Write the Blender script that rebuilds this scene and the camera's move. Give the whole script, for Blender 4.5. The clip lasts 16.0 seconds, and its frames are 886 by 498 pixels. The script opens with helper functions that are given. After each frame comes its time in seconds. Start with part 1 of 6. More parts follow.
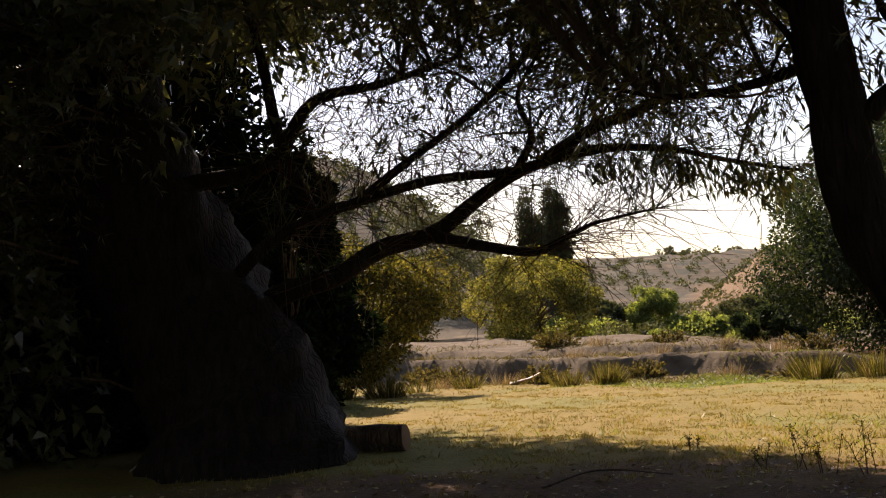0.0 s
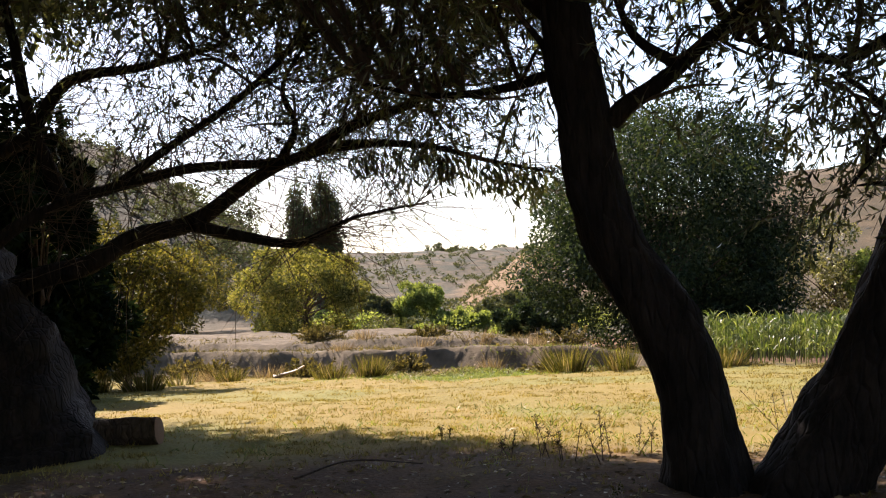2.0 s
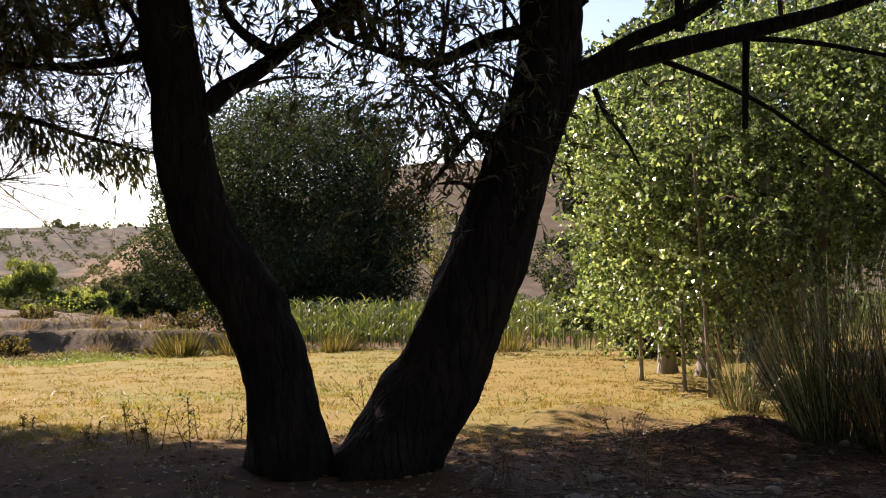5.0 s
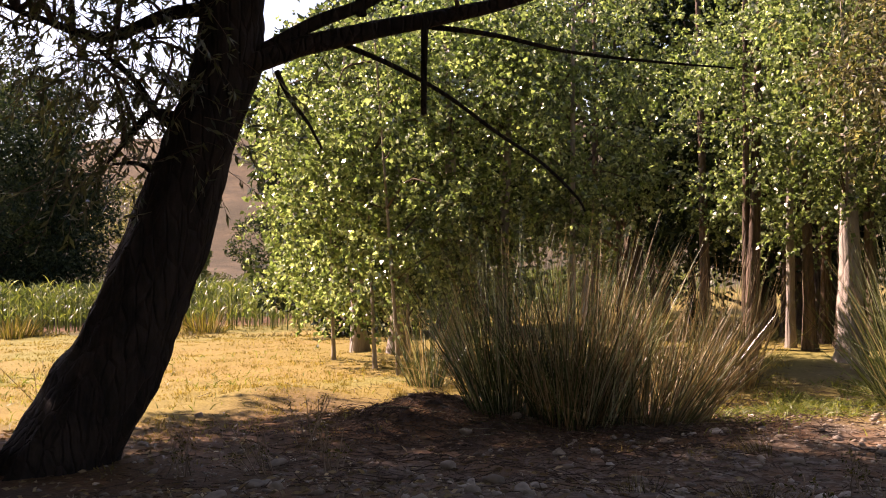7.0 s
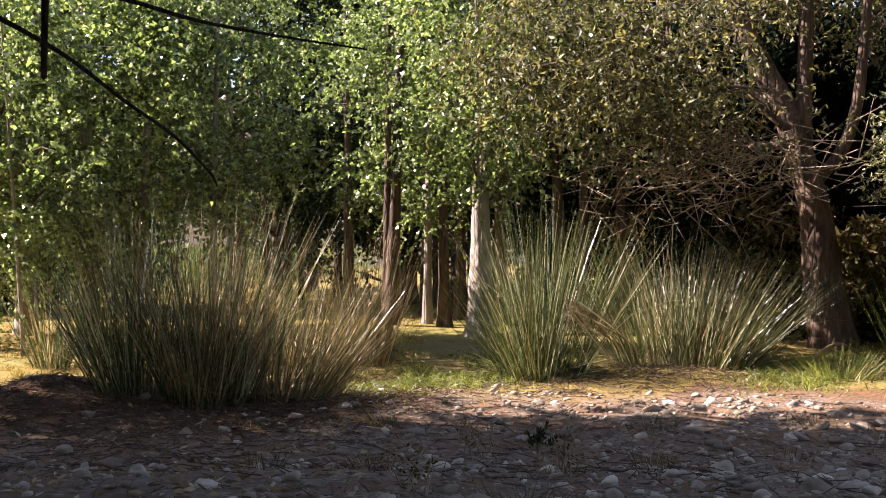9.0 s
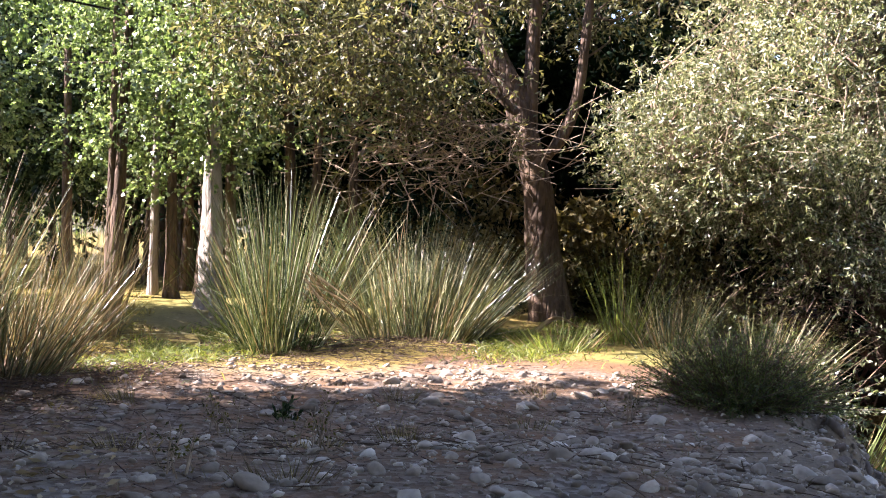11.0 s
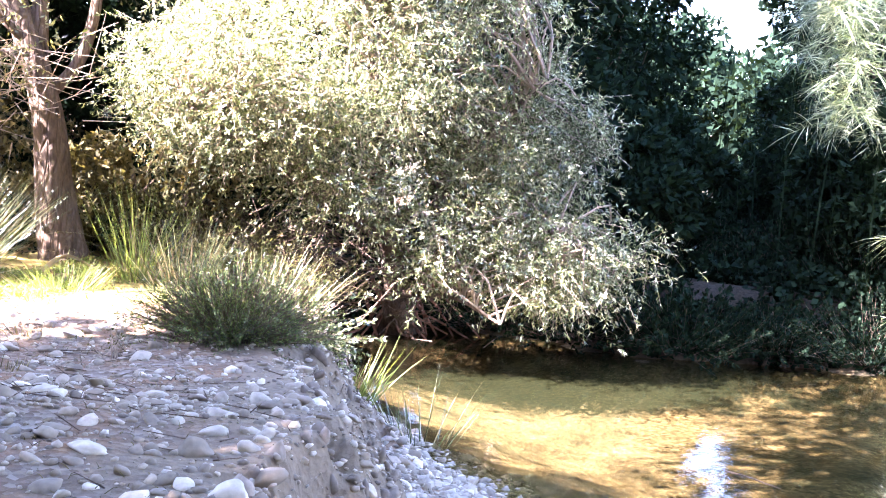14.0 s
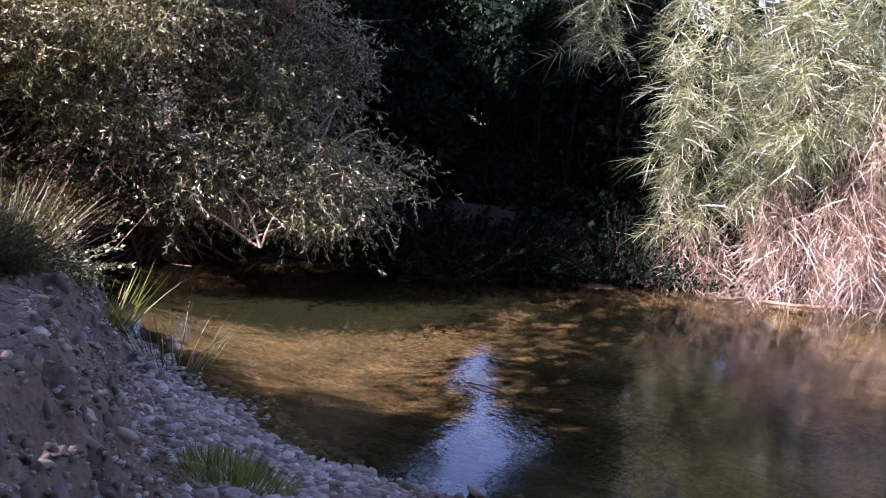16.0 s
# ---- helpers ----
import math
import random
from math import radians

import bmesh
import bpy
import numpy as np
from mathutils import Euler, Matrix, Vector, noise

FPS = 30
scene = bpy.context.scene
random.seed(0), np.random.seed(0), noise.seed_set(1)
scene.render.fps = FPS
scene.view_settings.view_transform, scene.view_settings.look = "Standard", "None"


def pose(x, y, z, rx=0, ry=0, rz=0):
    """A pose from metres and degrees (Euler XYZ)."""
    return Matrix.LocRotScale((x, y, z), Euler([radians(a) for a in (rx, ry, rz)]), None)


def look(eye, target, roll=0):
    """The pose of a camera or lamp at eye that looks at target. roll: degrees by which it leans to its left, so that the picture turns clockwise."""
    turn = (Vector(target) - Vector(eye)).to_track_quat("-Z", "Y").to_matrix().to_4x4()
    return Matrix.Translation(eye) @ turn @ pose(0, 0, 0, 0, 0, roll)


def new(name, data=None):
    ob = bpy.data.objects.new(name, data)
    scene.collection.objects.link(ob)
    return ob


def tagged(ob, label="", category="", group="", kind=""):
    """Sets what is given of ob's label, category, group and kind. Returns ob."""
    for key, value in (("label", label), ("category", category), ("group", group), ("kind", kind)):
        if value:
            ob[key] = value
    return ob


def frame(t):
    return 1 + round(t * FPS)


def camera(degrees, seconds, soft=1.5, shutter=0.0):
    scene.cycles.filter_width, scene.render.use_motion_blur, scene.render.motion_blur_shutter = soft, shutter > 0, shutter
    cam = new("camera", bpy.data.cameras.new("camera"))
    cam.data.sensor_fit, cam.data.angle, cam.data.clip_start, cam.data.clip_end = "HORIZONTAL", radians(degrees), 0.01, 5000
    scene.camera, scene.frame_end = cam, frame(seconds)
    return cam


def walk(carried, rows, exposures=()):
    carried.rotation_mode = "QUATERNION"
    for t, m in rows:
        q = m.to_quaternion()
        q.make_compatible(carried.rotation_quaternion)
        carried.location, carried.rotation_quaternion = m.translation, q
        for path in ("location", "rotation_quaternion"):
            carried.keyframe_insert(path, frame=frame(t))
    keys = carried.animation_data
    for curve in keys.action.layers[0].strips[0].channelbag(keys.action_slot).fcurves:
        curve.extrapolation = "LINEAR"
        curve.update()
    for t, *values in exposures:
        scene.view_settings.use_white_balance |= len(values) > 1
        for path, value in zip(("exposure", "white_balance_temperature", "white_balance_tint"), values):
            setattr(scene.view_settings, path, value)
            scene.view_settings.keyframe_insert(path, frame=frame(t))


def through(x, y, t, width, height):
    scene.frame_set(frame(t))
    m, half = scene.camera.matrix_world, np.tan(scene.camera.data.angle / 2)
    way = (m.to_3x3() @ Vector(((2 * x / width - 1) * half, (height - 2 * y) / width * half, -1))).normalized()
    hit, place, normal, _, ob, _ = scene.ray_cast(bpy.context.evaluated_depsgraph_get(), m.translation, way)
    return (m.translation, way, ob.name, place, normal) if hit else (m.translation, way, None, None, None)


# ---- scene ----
cam = camera(43.0, 16.0, soft=1.1)
# seconds, x, y, z, pitch, roll, heading to the right of +y
PATH = [
    (0.0, -0.021, 0.605, 1.473, 3.13, 2.58, 0.00),
    (0.5, -0.016, 0.559, 1.474, 2.96, 2.59, 2.36),
    (1.0, 0.011, 0.542, 1.469, 2.75, 2.32, 5.26),
    (1.5, 0.050, 0.540, 1.467, 2.55, 1.98, 8.46),
    (2.0, 0.080, 0.540, 1.456, 2.37, 1.71, 11.67),
    (2.5, 0.115, 0.514, 1.448, 2.20, 1.36, 14.79),
    (3.0, 0.152, 0.477, 1.437, 2.10, 0.97, 17.83),
    (3.5, 0.200, 0.492, 1.432, 1.95, 0.66, 20.88),
    (3.7, 0.207, 0.497, 1.431, 1.91, 0.50, 22.15),
    (5.8, 0.431, 0.370, 1.520, 0.72, 0.69, 36.04),
    (6.0, 0.440, 0.374, 1.525, 0.64, 0.76, 37.59),
    (6.5, 0.458, 0.364, 1.514, 0.35, 0.59, 41.43),
    (7.0, 0.486, 0.343, 1.515, -0.05, 0.68, 45.41),
    (7.5, 0.520, 0.316, 1.515, -0.44, 0.51, 49.65),
    (8.0, 0.563, 0.279, 1.512, -0.76, 0.29, 54.02),
    (8.5, 0.628, 0.231, 1.503, -1.03, 0.34, 58.29),
    (9.0, 0.641, 0.233, 1.495, -1.19, -0.30, 62.76),
    (9.2, 0.663, 0.237, 1.496, -1.33, -0.30, 64.37),
    (11.3, 0.507, 0.466, 1.525, -2.55, -2.20, 79.58),
    (11.5, 0.493, 0.474, 1.527, -2.65, -2.27, 81.33),
    (12.0, 0.495, 0.425, 1.532, -2.85, -2.77, 85.42),
    (12.5, 0.532, 0.289, 1.520, -2.97, -3.25, 89.23),
    (13.0, 0.604, 0.077, 1.507, -3.28, -2.99, 92.35),
    (13.5, 0.580, -0.014, 1.512, -3.76, -3.39, 95.94),
    (14.0, 0.591, -0.066, 1.489, -4.26, -3.64, 99.22),
    (14.5, 0.499, -0.132, 1.518, -5.10, -3.82, 101.97),
    (15.0, 0.397, -0.229, 1.544, -5.93, -3.91, 104.43),
    (15.5, 0.330, -0.316, 1.547, -6.71, -3.90, 107.01),
    (16.0, 0.278, -0.365, 1.561, -7.57, -4.01, 109.86),
]
# seconds, stops, kelvin, tint
EXPOSURES = [(0, 0.95, 7400, 28), (0.4, 0.35, 7600, 25), (0.8, -0.05, 7250, 22), (1.4, 0.15, 7250, 22), (2.0, 1.5, 6650, 23), (2.5, 1.95, 6350, 25), (3.5, 1.45, 6500, 27), (5.8, 1.3, 7000, 34), (7, 1.75, 7450, 40), (9, 2.1, 6450, 30),
             (11.3, 3.05, 5900, 28), (12.5, 4.42, 5750, 28), (13.5, 5.2, 5700, 35), (14.5, 4.6, 5550, 34), (15.3, 3.35, 5550, 39), (16, 2.4, 5600, 50)]
walk(cam, [(t, pose(x, y, z, 90 + p, r, -a)) for t, x, y, z, p, r, a in PATH], EXPOSURES)

# ---- daylight ----
SUN_AZ, SUN_EL = -16.0, 40.0
world = bpy.data.worlds.new("sky")
scene.world = world
world.use_nodes = True
wn = world.node_tree.nodes
sky = wn.new("ShaderNodeTexSky")
sky.sky_type, sky.sun_disc = "NISHITA", False
sky.sun_elevation, sky.sun_rotation = radians(SUN_EL), radians(SUN_AZ)
sky.dust_density, sky.air_density, sky.ozone_density = 0.5, 1.1, 1.1
wn["Background"].inputs["Strength"].default_value = 0.085
world.node_tree.links.new(sky.outputs[0], wn["Background"].inputs["Color"])
sun = new("sun", bpy.data.lights.new("sun", "SUN"))
sun.data.energy, sun.data.angle, sun.data.color = 5.0, radians(0.53), (1.0, 0.92, 0.79)
SUN_DIR = Vector((math.sin(radians(SUN_AZ)) * math.cos(radians(SUN_EL)), math.cos(radians(SUN_AZ)) * math.cos(radians(SUN_EL)), math.sin(radians(SUN_EL))))
sun.matrix_world = look(SUN_DIR * 60, (0, 0, 0))

rng = np.random.default_rng(7)


# ---- materials ----
def nodes_of(name):
    m = bpy.data.materials.new(name)
    m.use_nodes = True
    t = m.node_tree
    return m, t.nodes, t.links, t.nodes["Principled BSDF"], t.nodes["Material Output"]


def ramp(n, stops):
    r = n.new("ShaderNodeValToRGB")
    e = r.color_ramp.elements
    while len(e) < len(stops):
        e.new(0.5)
    for k, (p, c) in zip(e, stops):
        k.position, k.color = p, (*c, 1)
    return r


def noise_node(n, l, vec, scale, detail=4, rough=0.6):
    t = n.new("ShaderNodeTexNoise")
    t.inputs["Scale"].default_value, t.inputs["Detail"].default_value, t.inputs["Roughness"].default_value = scale, detail, rough
    l.new(vec, t.inputs["Vector"])
    return t


def mix_rgb(n, l, fac, a, b, blend="MIX"):
    m = n.new("ShaderNodeMix")
    m.data_type, m.blend_type = "RGBA", blend
    for sock, val in ((m.inputs[0], fac), (m.inputs[6], a), (m.inputs[7], b)):
        if isinstance(val, (int, float)):
            sock.default_value = val
        elif isinstance(val, tuple):
            sock.default_value = (*val, 1)
        else:
            l.new(val, sock)
    return m.outputs[2]


def leaf_material(name, dark, mid, light, through=0.4, rough=0.45, spec=0.4, shine=(1.9, 1.8, 0.75), middle=0.5):
    """Thin leaves: diffuse, some gloss, and light that shines through."""
    m, n, l, b, out = nodes_of(name)
    g = n.new("ShaderNodeNewGeometry")
    r = ramp(n, [(0.0, dark), (middle, mid), (1.0, light)])
    l.new(g.outputs["Random Per Island"], r.inputs[0])
    tc = n.new("ShaderNodeTexCoord")
    ns = noise_node(n, l, tc.outputs["Object"], 0.9, 2)
    patch = ramp(n, [(0.35, (0.72, 0.72, 0.72)), (0.65, (1.15, 1.12, 1.05))])
    l.new(ns.outputs["Fac"], patch.inputs[0])
    col = mix_rgb(n, l, 1.0, r.outputs[0], patch.outputs[0], "MULTIPLY")
    l.new(col, b.inputs["Base Color"])
    b.inputs["Roughness"].default_value = rough
    b.inputs["Specular IOR Level"].default_value = spec
    tr = n.new("ShaderNodeBsdfTranslucent")
    warm = mix_rgb(n, l, 1.0, col, shine, "MULTIPLY")
    l.new(warm, tr.inputs["Color"])
    mx = n.new("ShaderNodeMixShader")
    mx.inputs[0].default_value = through
    l.new(b.outputs[0], mx.inputs[1])
    l.new(tr.outputs[0], mx.inputs[2])
    l.new(mx.outputs[0], out.inputs["Surface"])
    return m


def bark_material(name, dark, light, scale=6.0, ridge=0.6):
    m, n, l, b, out = nodes_of(name)
    tc = n.new("ShaderNodeTexCoord")
    mp = n.new("ShaderNodeMapping")
    mp.inputs["Scale"].default_value = (1, 1, 0.22)
    l.new(tc.outputs["Object"], mp.inputs["Vector"])
    a = noise_node(n, l, mp.outputs[0], scale * 2.2, 6, 0.7)
    c = noise_node(n, l, tc.outputs["Object"], scale * 0.35, 3)
    v = n.new("ShaderNodeTexVoronoi")
    v.feature, v.inputs["Scale"].default_value = "DISTANCE_TO_EDGE", scale * 2.6
    l.new(mp.outputs[0], v.inputs["Vector"])
    r = ramp(n, [(0.3, dark), (0.72, light)])
    l.new(a.outputs["Fac"], r.inputs[0])
    tone = ramp(n, [(0.3, (0.65, 0.65, 0.68)), (0.7, (1.1, 1.05, 1.0))])
    l.new(c.outputs["Fac"], tone.inputs[0])
    l.new(mix_rgb(n, l, 1.0, r.outputs[0], tone.outputs[0], "MULTIPLY"), b.inputs["Base Color"])
    crack = ramp(n, [(0.0, (0, 0, 0)), (0.16, (1, 1, 1))])
    l.new(v.outputs["Distance"], crack.inputs[0])
    hgt = mix_rgb(n, l, 0.5, a.outputs["Color"], crack.outputs[0])
    bp = n.new("ShaderNodeBump")
    bp.inputs["Strength"].default_value, bp.inputs["Distance"].default_value = ridge, 0.04
    l.new(hgt, bp.inputs["Height"])
    l.new(bp.outputs[0], b.inputs["Normal"])
    b.inputs["Roughness"].default_value = 0.9
    b.inputs["Specular IOR Level"].default_value = 0.2
    return m


def stone_material(name, stops, rough=0.85, per_object=True):
    m, n, l, b, out = nodes_of(name)
    tc = n.new("ShaderNodeTexCoord")
    if per_object:
        src = n.new("ShaderNodeObjectInfo").outputs["Random"]
    else:
        src = n.new("ShaderNodeNewGeometry").outputs["Random Per Island"]
    r = ramp(n, stops)
    l.new(src, r.inputs[0])
    ns = noise_node(n, l, tc.outputs["Object"], 28 if not per_object else 2.4, 5)
    tone = ramp(n, [(0.3, (0.68, 0.67, 0.66)), (0.7, (1.12, 1.1, 1.08))])
    l.new(ns.outputs["Fac"], tone.inputs[0])
    l.new(mix_rgb(n, l, 1.0, r.outputs[0], tone.outputs[0], "MULTIPLY"), b.inputs["Base Color"])
    bp = n.new("ShaderNodeBump")
    bp.inputs["Strength"].default_value, bp.inputs["Distance"].default_value = 0.35, 0.01
    l.new(ns.outputs["Fac"], bp.inputs["Height"])
    l.new(bp.outputs[0], b.inputs["Normal"])
    b.inputs["Roughness"].default_value = rough
    return m


def ground_material():
    """Soil, gravel, dry turf, green turf and scrubby hillside, told apart by the zones stored on the sheet."""
    m, n, l, b, out = nodes_of("ground")
    tc = n.new("ShaderNodeTexCoord")
    p = tc.outputs["Object"]
    fine, mid, big = noise_node(n, l, p, 22, 6, 0.7), noise_node(n, l, p, 2.3, 5), noise_node(n, l, p, 0.35, 4)
    pebble = n.new("ShaderNodeTexVoronoi")
    pebble.inputs["Scale"].default_value = 26
    l.new(p, pebble.inputs["Vector"])

    def zone(name):
        a = n.new("ShaderNodeAttribute")
        a.attribute_name = name
        return a.outputs["Fac"]

    def tint(src, stops):
        r = ramp(n, stops)
        l.new(src, r.inputs[0])
        return r.outputs[0]
    soil = tint(fine.outputs["Fac"], [(0.25, (0.062, 0.036, 0.021)), (0.55, (0.135, 0.082, 0.048)), (0.8, (0.23, 0.148, 0.088))])
    litter = tint(mid.outputs["Fac"], [(0.35, (0.8, 0.8, 0.8)), (0.7, (1.35, 1.2, 0.95))])
    soil = mix_rgb(n, l, 1.0, soil, litter, "MULTIPLY")
    grit = tint(pebble.outputs["Color"], [(0.2, (0.11, 0.088, 0.066)), (0.55, (0.20, 0.168, 0.132)), (0.9, (0.36, 0.32, 0.27))])
    grit = mix_rgb(n, l, tint(mid.outputs["Fac"], [(0.36, (0.15, 0.15, 0.15)), (0.62, (0.75, 0.75, 0.75))]), grit, mix_rgb(n, l, 1.0, soil, (1.15, 1.1, 1.05), "MULTIPLY"))
    dry = tint(mid.outputs["Fac"], [(0.25, (0.125, 0.092, 0.024)), (0.5, (0.20, 0.152, 0.036)), (0.75, (0.26, 0.20, 0.05))])
    dry = mix_rgb(n, l, 0.55, dry, tint(big.outputs["Fac"], [(0.35, (0.14, 0.135, 0.032)), (0.5, (0.22, 0.165, 0.042)), (0.66, (0.26, 0.17, 0.06))]))
    dry = mix_rgb(n, l, 0.5, dry, tint(fine.outputs["Fac"], [(0.3, (0.10, 0.075, 0.022)), (0.7, (0.31, 0.235, 0.07))]))
    green = tint(fine.outputs["Fac"], [(0.3, (0.06, 0.09, 0.02)), (0.7, (0.20, 0.25, 0.07))])
    hill = tint(big.outputs["Fac"], [(0.4, (0.05, 0.043, 0.026)), (0.55, (0.085, 0.067, 0.04)), (0.7, (0.14, 0.103, 0.06))])
    hn = noise_node(n, l, p, 0.09, 6, 0.7)
    hill = mix_rgb(n, l, tint(hn.outputs["Fac"], [(0.45, (0, 0, 0)), (0.58, (0.75, 0.75, 0.75))]), hill, (0.036, 0.042, 0.028))
    hill = mix_rgb(n, l, zone("slope"), hill, tint(mid.outputs["Fac"], [(0.35, (0.12, 0.076, 0.04)), (0.65, (0.21, 0.135, 0.068))]))
    bank = tint(mid.outputs["Fac"], [(0.3, (0.075, 0.058, 0.036)), (0.7, (0.165, 0.128, 0.082))])
    cut = tint(mid.outputs["Fac"], [(0.3, (0.11, 0.083, 0.055)), (0.7, (0.235, 0.183, 0.125))])
    cut = mix_rgb(n, l, 0.35, cut, tint(fine.outputs["Fac"], [(0.3, (0.06, 0.045, 0.03)), (0.7, (0.32, 0.255, 0.18))]))
    bed = tint(pebble.outputs["Color"], [(0.15, (0.058, 0.044, 0.026)), (0.55, (0.120, 0.092, 0.052)), (0.95, (0.205, 0.165, 0.105))])
    bn = noise_node(n, l, p, 0.9, 5, 0.65)
    bed = mix_rgb(n, l, 1.0, bed, tint(bn.outputs["Fac"], [(0.36, (0.42, 0.42, 0.36)), (0.52, (0.9, 0.88, 0.8)), (0.66, (1.55, 1.45, 1.25))]), "MULTIPLY")
    c = mix_rgb(n, l, zone("gravel"), soil, grit)
    c = mix_rgb(n, l, zone("dry"), c, dry)
    c = mix_rgb(n, l, zone("green"), c, green)
    c = mix_rgb(n, l, zone("bank"), c, bank)
    c = mix_rgb(n, l, zone("cut"), c, cut)
    c = mix_rgb(n, l, zone("hill"), c, hill)
    c = mix_rgb(n, l, zone("bed"), c, bed)
    # humus of the wood's floor, its colour darkened for the shade there
    c = mix_rgb(n, l, zone("shaded_humus"), c, tint(fine.outputs["Fac"], [(0.3, (0.014, 0.011, 0.008)), (0.7, (0.05, 0.04, 0.028))]))
    l.new(c, b.inputs["Base Color"])
    hgt = mix_rgb(n, l, 0.45, fine.outputs["Color"], pebble.outputs["Distance"])
    bp = n.new("ShaderNodeBump")
    bp.inputs["Strength"].default_value, bp.inputs["Distance"].default_value = 0.7, 0.03
    l.new(hgt, bp.inputs["Height"])
    l.new(bp.outputs[0], b.inputs["Normal"])
    b.inputs["Roughness"].default_value = 0.95
    b.inputs["Specular IOR Level"].default_value = 0.15
    return m


def water_material():
    m, n, l, b, out = nodes_of("water")
    tc = n.new("ShaderNodeTexCoord")
    mp = n.new("ShaderNodeMapping")
    mp.inputs["Scale"].default_value, mp.inputs["Rotation"].default_value = (1.0, 2.2, 1.0), (0, 0, radians(35))
    l.new(tc.outputs["Object"], mp.inputs["Vector"])
    a, c = noise_node(n, l, mp.outputs[0], 2.2, 3), noise_node(n, l, mp.outputs[0], 9.0, 2)
    bp = n.new("ShaderNodeBump")
    bp.inputs["Strength"].default_value, bp.inputs["Distance"].default_value = 0.16, 0.03
    l.new(mix_rgb(n, l, 0.45, a.outputs["Color"], c.outputs["Color"]), bp.inputs["Height"])
    gl = n.new("ShaderNodeBsdfGlossy")
    gl.inputs["Roughness"].default_value = 0.035
    tr = n.new("ShaderNodeBsdfTransparent")
    tr.inputs["Color"].default_value = (0.60, 0.55, 0.36, 1)
    fr = n.new("ShaderNodeFresnel")
    fr.inputs["IOR"].default_value = 1.33
    for s in (gl.inputs["Normal"], fr.inputs["Normal"]):
        l.new(bp.outputs[0], s)
    silt = n.new("ShaderNodeBsdfDiffuse")
    silt.inputs["Color"].default_value = (0.20, 0.22, 0.09, 1)
    body = n.new("ShaderNodeMixShader")
    body.inputs[0].default_value = 0.05
    l.new(tr.outputs[0], body.inputs[1])
    l.new(silt.outputs[0], body.inputs[2])
    mx = n.new("ShaderNodeMixShader")
    l.new(fr.outputs[0], mx.inputs[0])
    l.new(body.outputs[0], mx.inputs[1])
    l.new(gl.outputs[0], mx.inputs[2])
    l.new(mx.outputs[0], out.inputs["Surface"])
    return m


M_GROUND, M_WATER = ground_material(), water_material()
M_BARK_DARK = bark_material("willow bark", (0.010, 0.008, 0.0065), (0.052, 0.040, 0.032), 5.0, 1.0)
M_BARK_PALE = bark_material("poplar bark", (0.20, 0.17, 0.14), (0.48, 0.43, 0.37), 4.0, 0.4)
M_BARK_BROWN = bark_material("brown bark", (0.05, 0.034, 0.025), (0.21, 0.15, 0.105), 5.0, 0.9)
M_TWIG = bark_material("twig bark", (0.06, 0.045, 0.03), (0.19, 0.14, 0.10), 9.0, 0.3)
M_TWIG_PALE = bark_material("dry twig", (0.24, 0.18, 0.12), (0.48, 0.38, 0.27), 9.0, 0.3)
M_WILLOW = leaf_material("willow leaf", (0.035, 0.048, 0.03), (0.08, 0.10, 0.055), (0.17, 0.18, 0.09), 0.3, 0.35, 0.7)
M_POPLAR = leaf_material("poplar leaf", (0.04, 0.066, 0.026), (0.185, 0.25, 0.098), (0.52, 0.58, 0.34), 0.38, 0.28, 0.7, (1.5, 1.65, 0.85), 0.58)
M_OLIVE = leaf_material("olive leaf", (0.03, 0.036, 0.014), (0.11, 0.117, 0.046), (0.34, 0.33, 0.17), 0.36, 0.45, 0.35, (1.5, 1.42, 0.8))
M_SILVER = leaf_material("silver leaf", (0.030, 0.046, 0.019), (0.172, 0.198, 0.098), (0.79, 0.79, 0.57), 0.37, 0.25, 0.9, (1.5, 1.5, 0.85), 0.60)
M_DEEP = leaf_material("deep green leaf", (0.012, 0.022, 0.013), (0.027, 0.045, 0.024), (0.07, 0.095, 0.048), 0.25, 0.7, 0.12)
# green with the shade of wood and thicket put into its colour
M_SHADE_GREEN = leaf_material("green darkened for shade", (0.005, 0.010, 0.006), (0.010, 0.020, 0.012), (0.02, 0.036, 0.021), 0.12, 0.9, 0.03)
M_BROOM = leaf_material("broom leaf", (0.022, 0.04, 0.011), (0.06, 0.09, 0.024), (0.18, 0.21, 0.07), 0.25)
M_AUTUMN = leaf_material("yellowing leaf", (0.06, 0.072, 0.022), (0.155, 0.16, 0.05), (0.33, 0.30, 0.10), 0.38, 0.7, 0.12)
M_BRONZE = leaf_material("bronzed leaf", (0.03, 0.034, 0.012), (0.075, 0.076, 0.024), (0.19, 0.16, 0.05), 0.35, 0.7, 0.12)
M_DRAB = leaf_material("drab dry herb", (0.05, 0.045, 0.022), (0.11, 0.095, 0.045), (0.22, 0.18, 0.085), 0.25, 0.7, 0.12)
M_FRESH = leaf_material("fresh green leaf", (0.09, 0.125, 0.04), (0.18, 0.23, 0.08), (0.30, 0.34, 0.14), 0.42, 0.7, 0.12)
M_SCRUB = leaf_material("scrub leaf", (0.05, 0.065, 0.035), (0.09, 0.105, 0.055), (0.14, 0.14, 0.08), 0.2, 0.7, 0.12)
M_RUSH = leaf_material("rush stem", (0.018, 0.032, 0.012), (0.105, 0.138, 0.055), (0.60, 0.60, 0.40), 0.14, 0.25, 0.8, (1.5, 1.6, 0.8), 0.76)
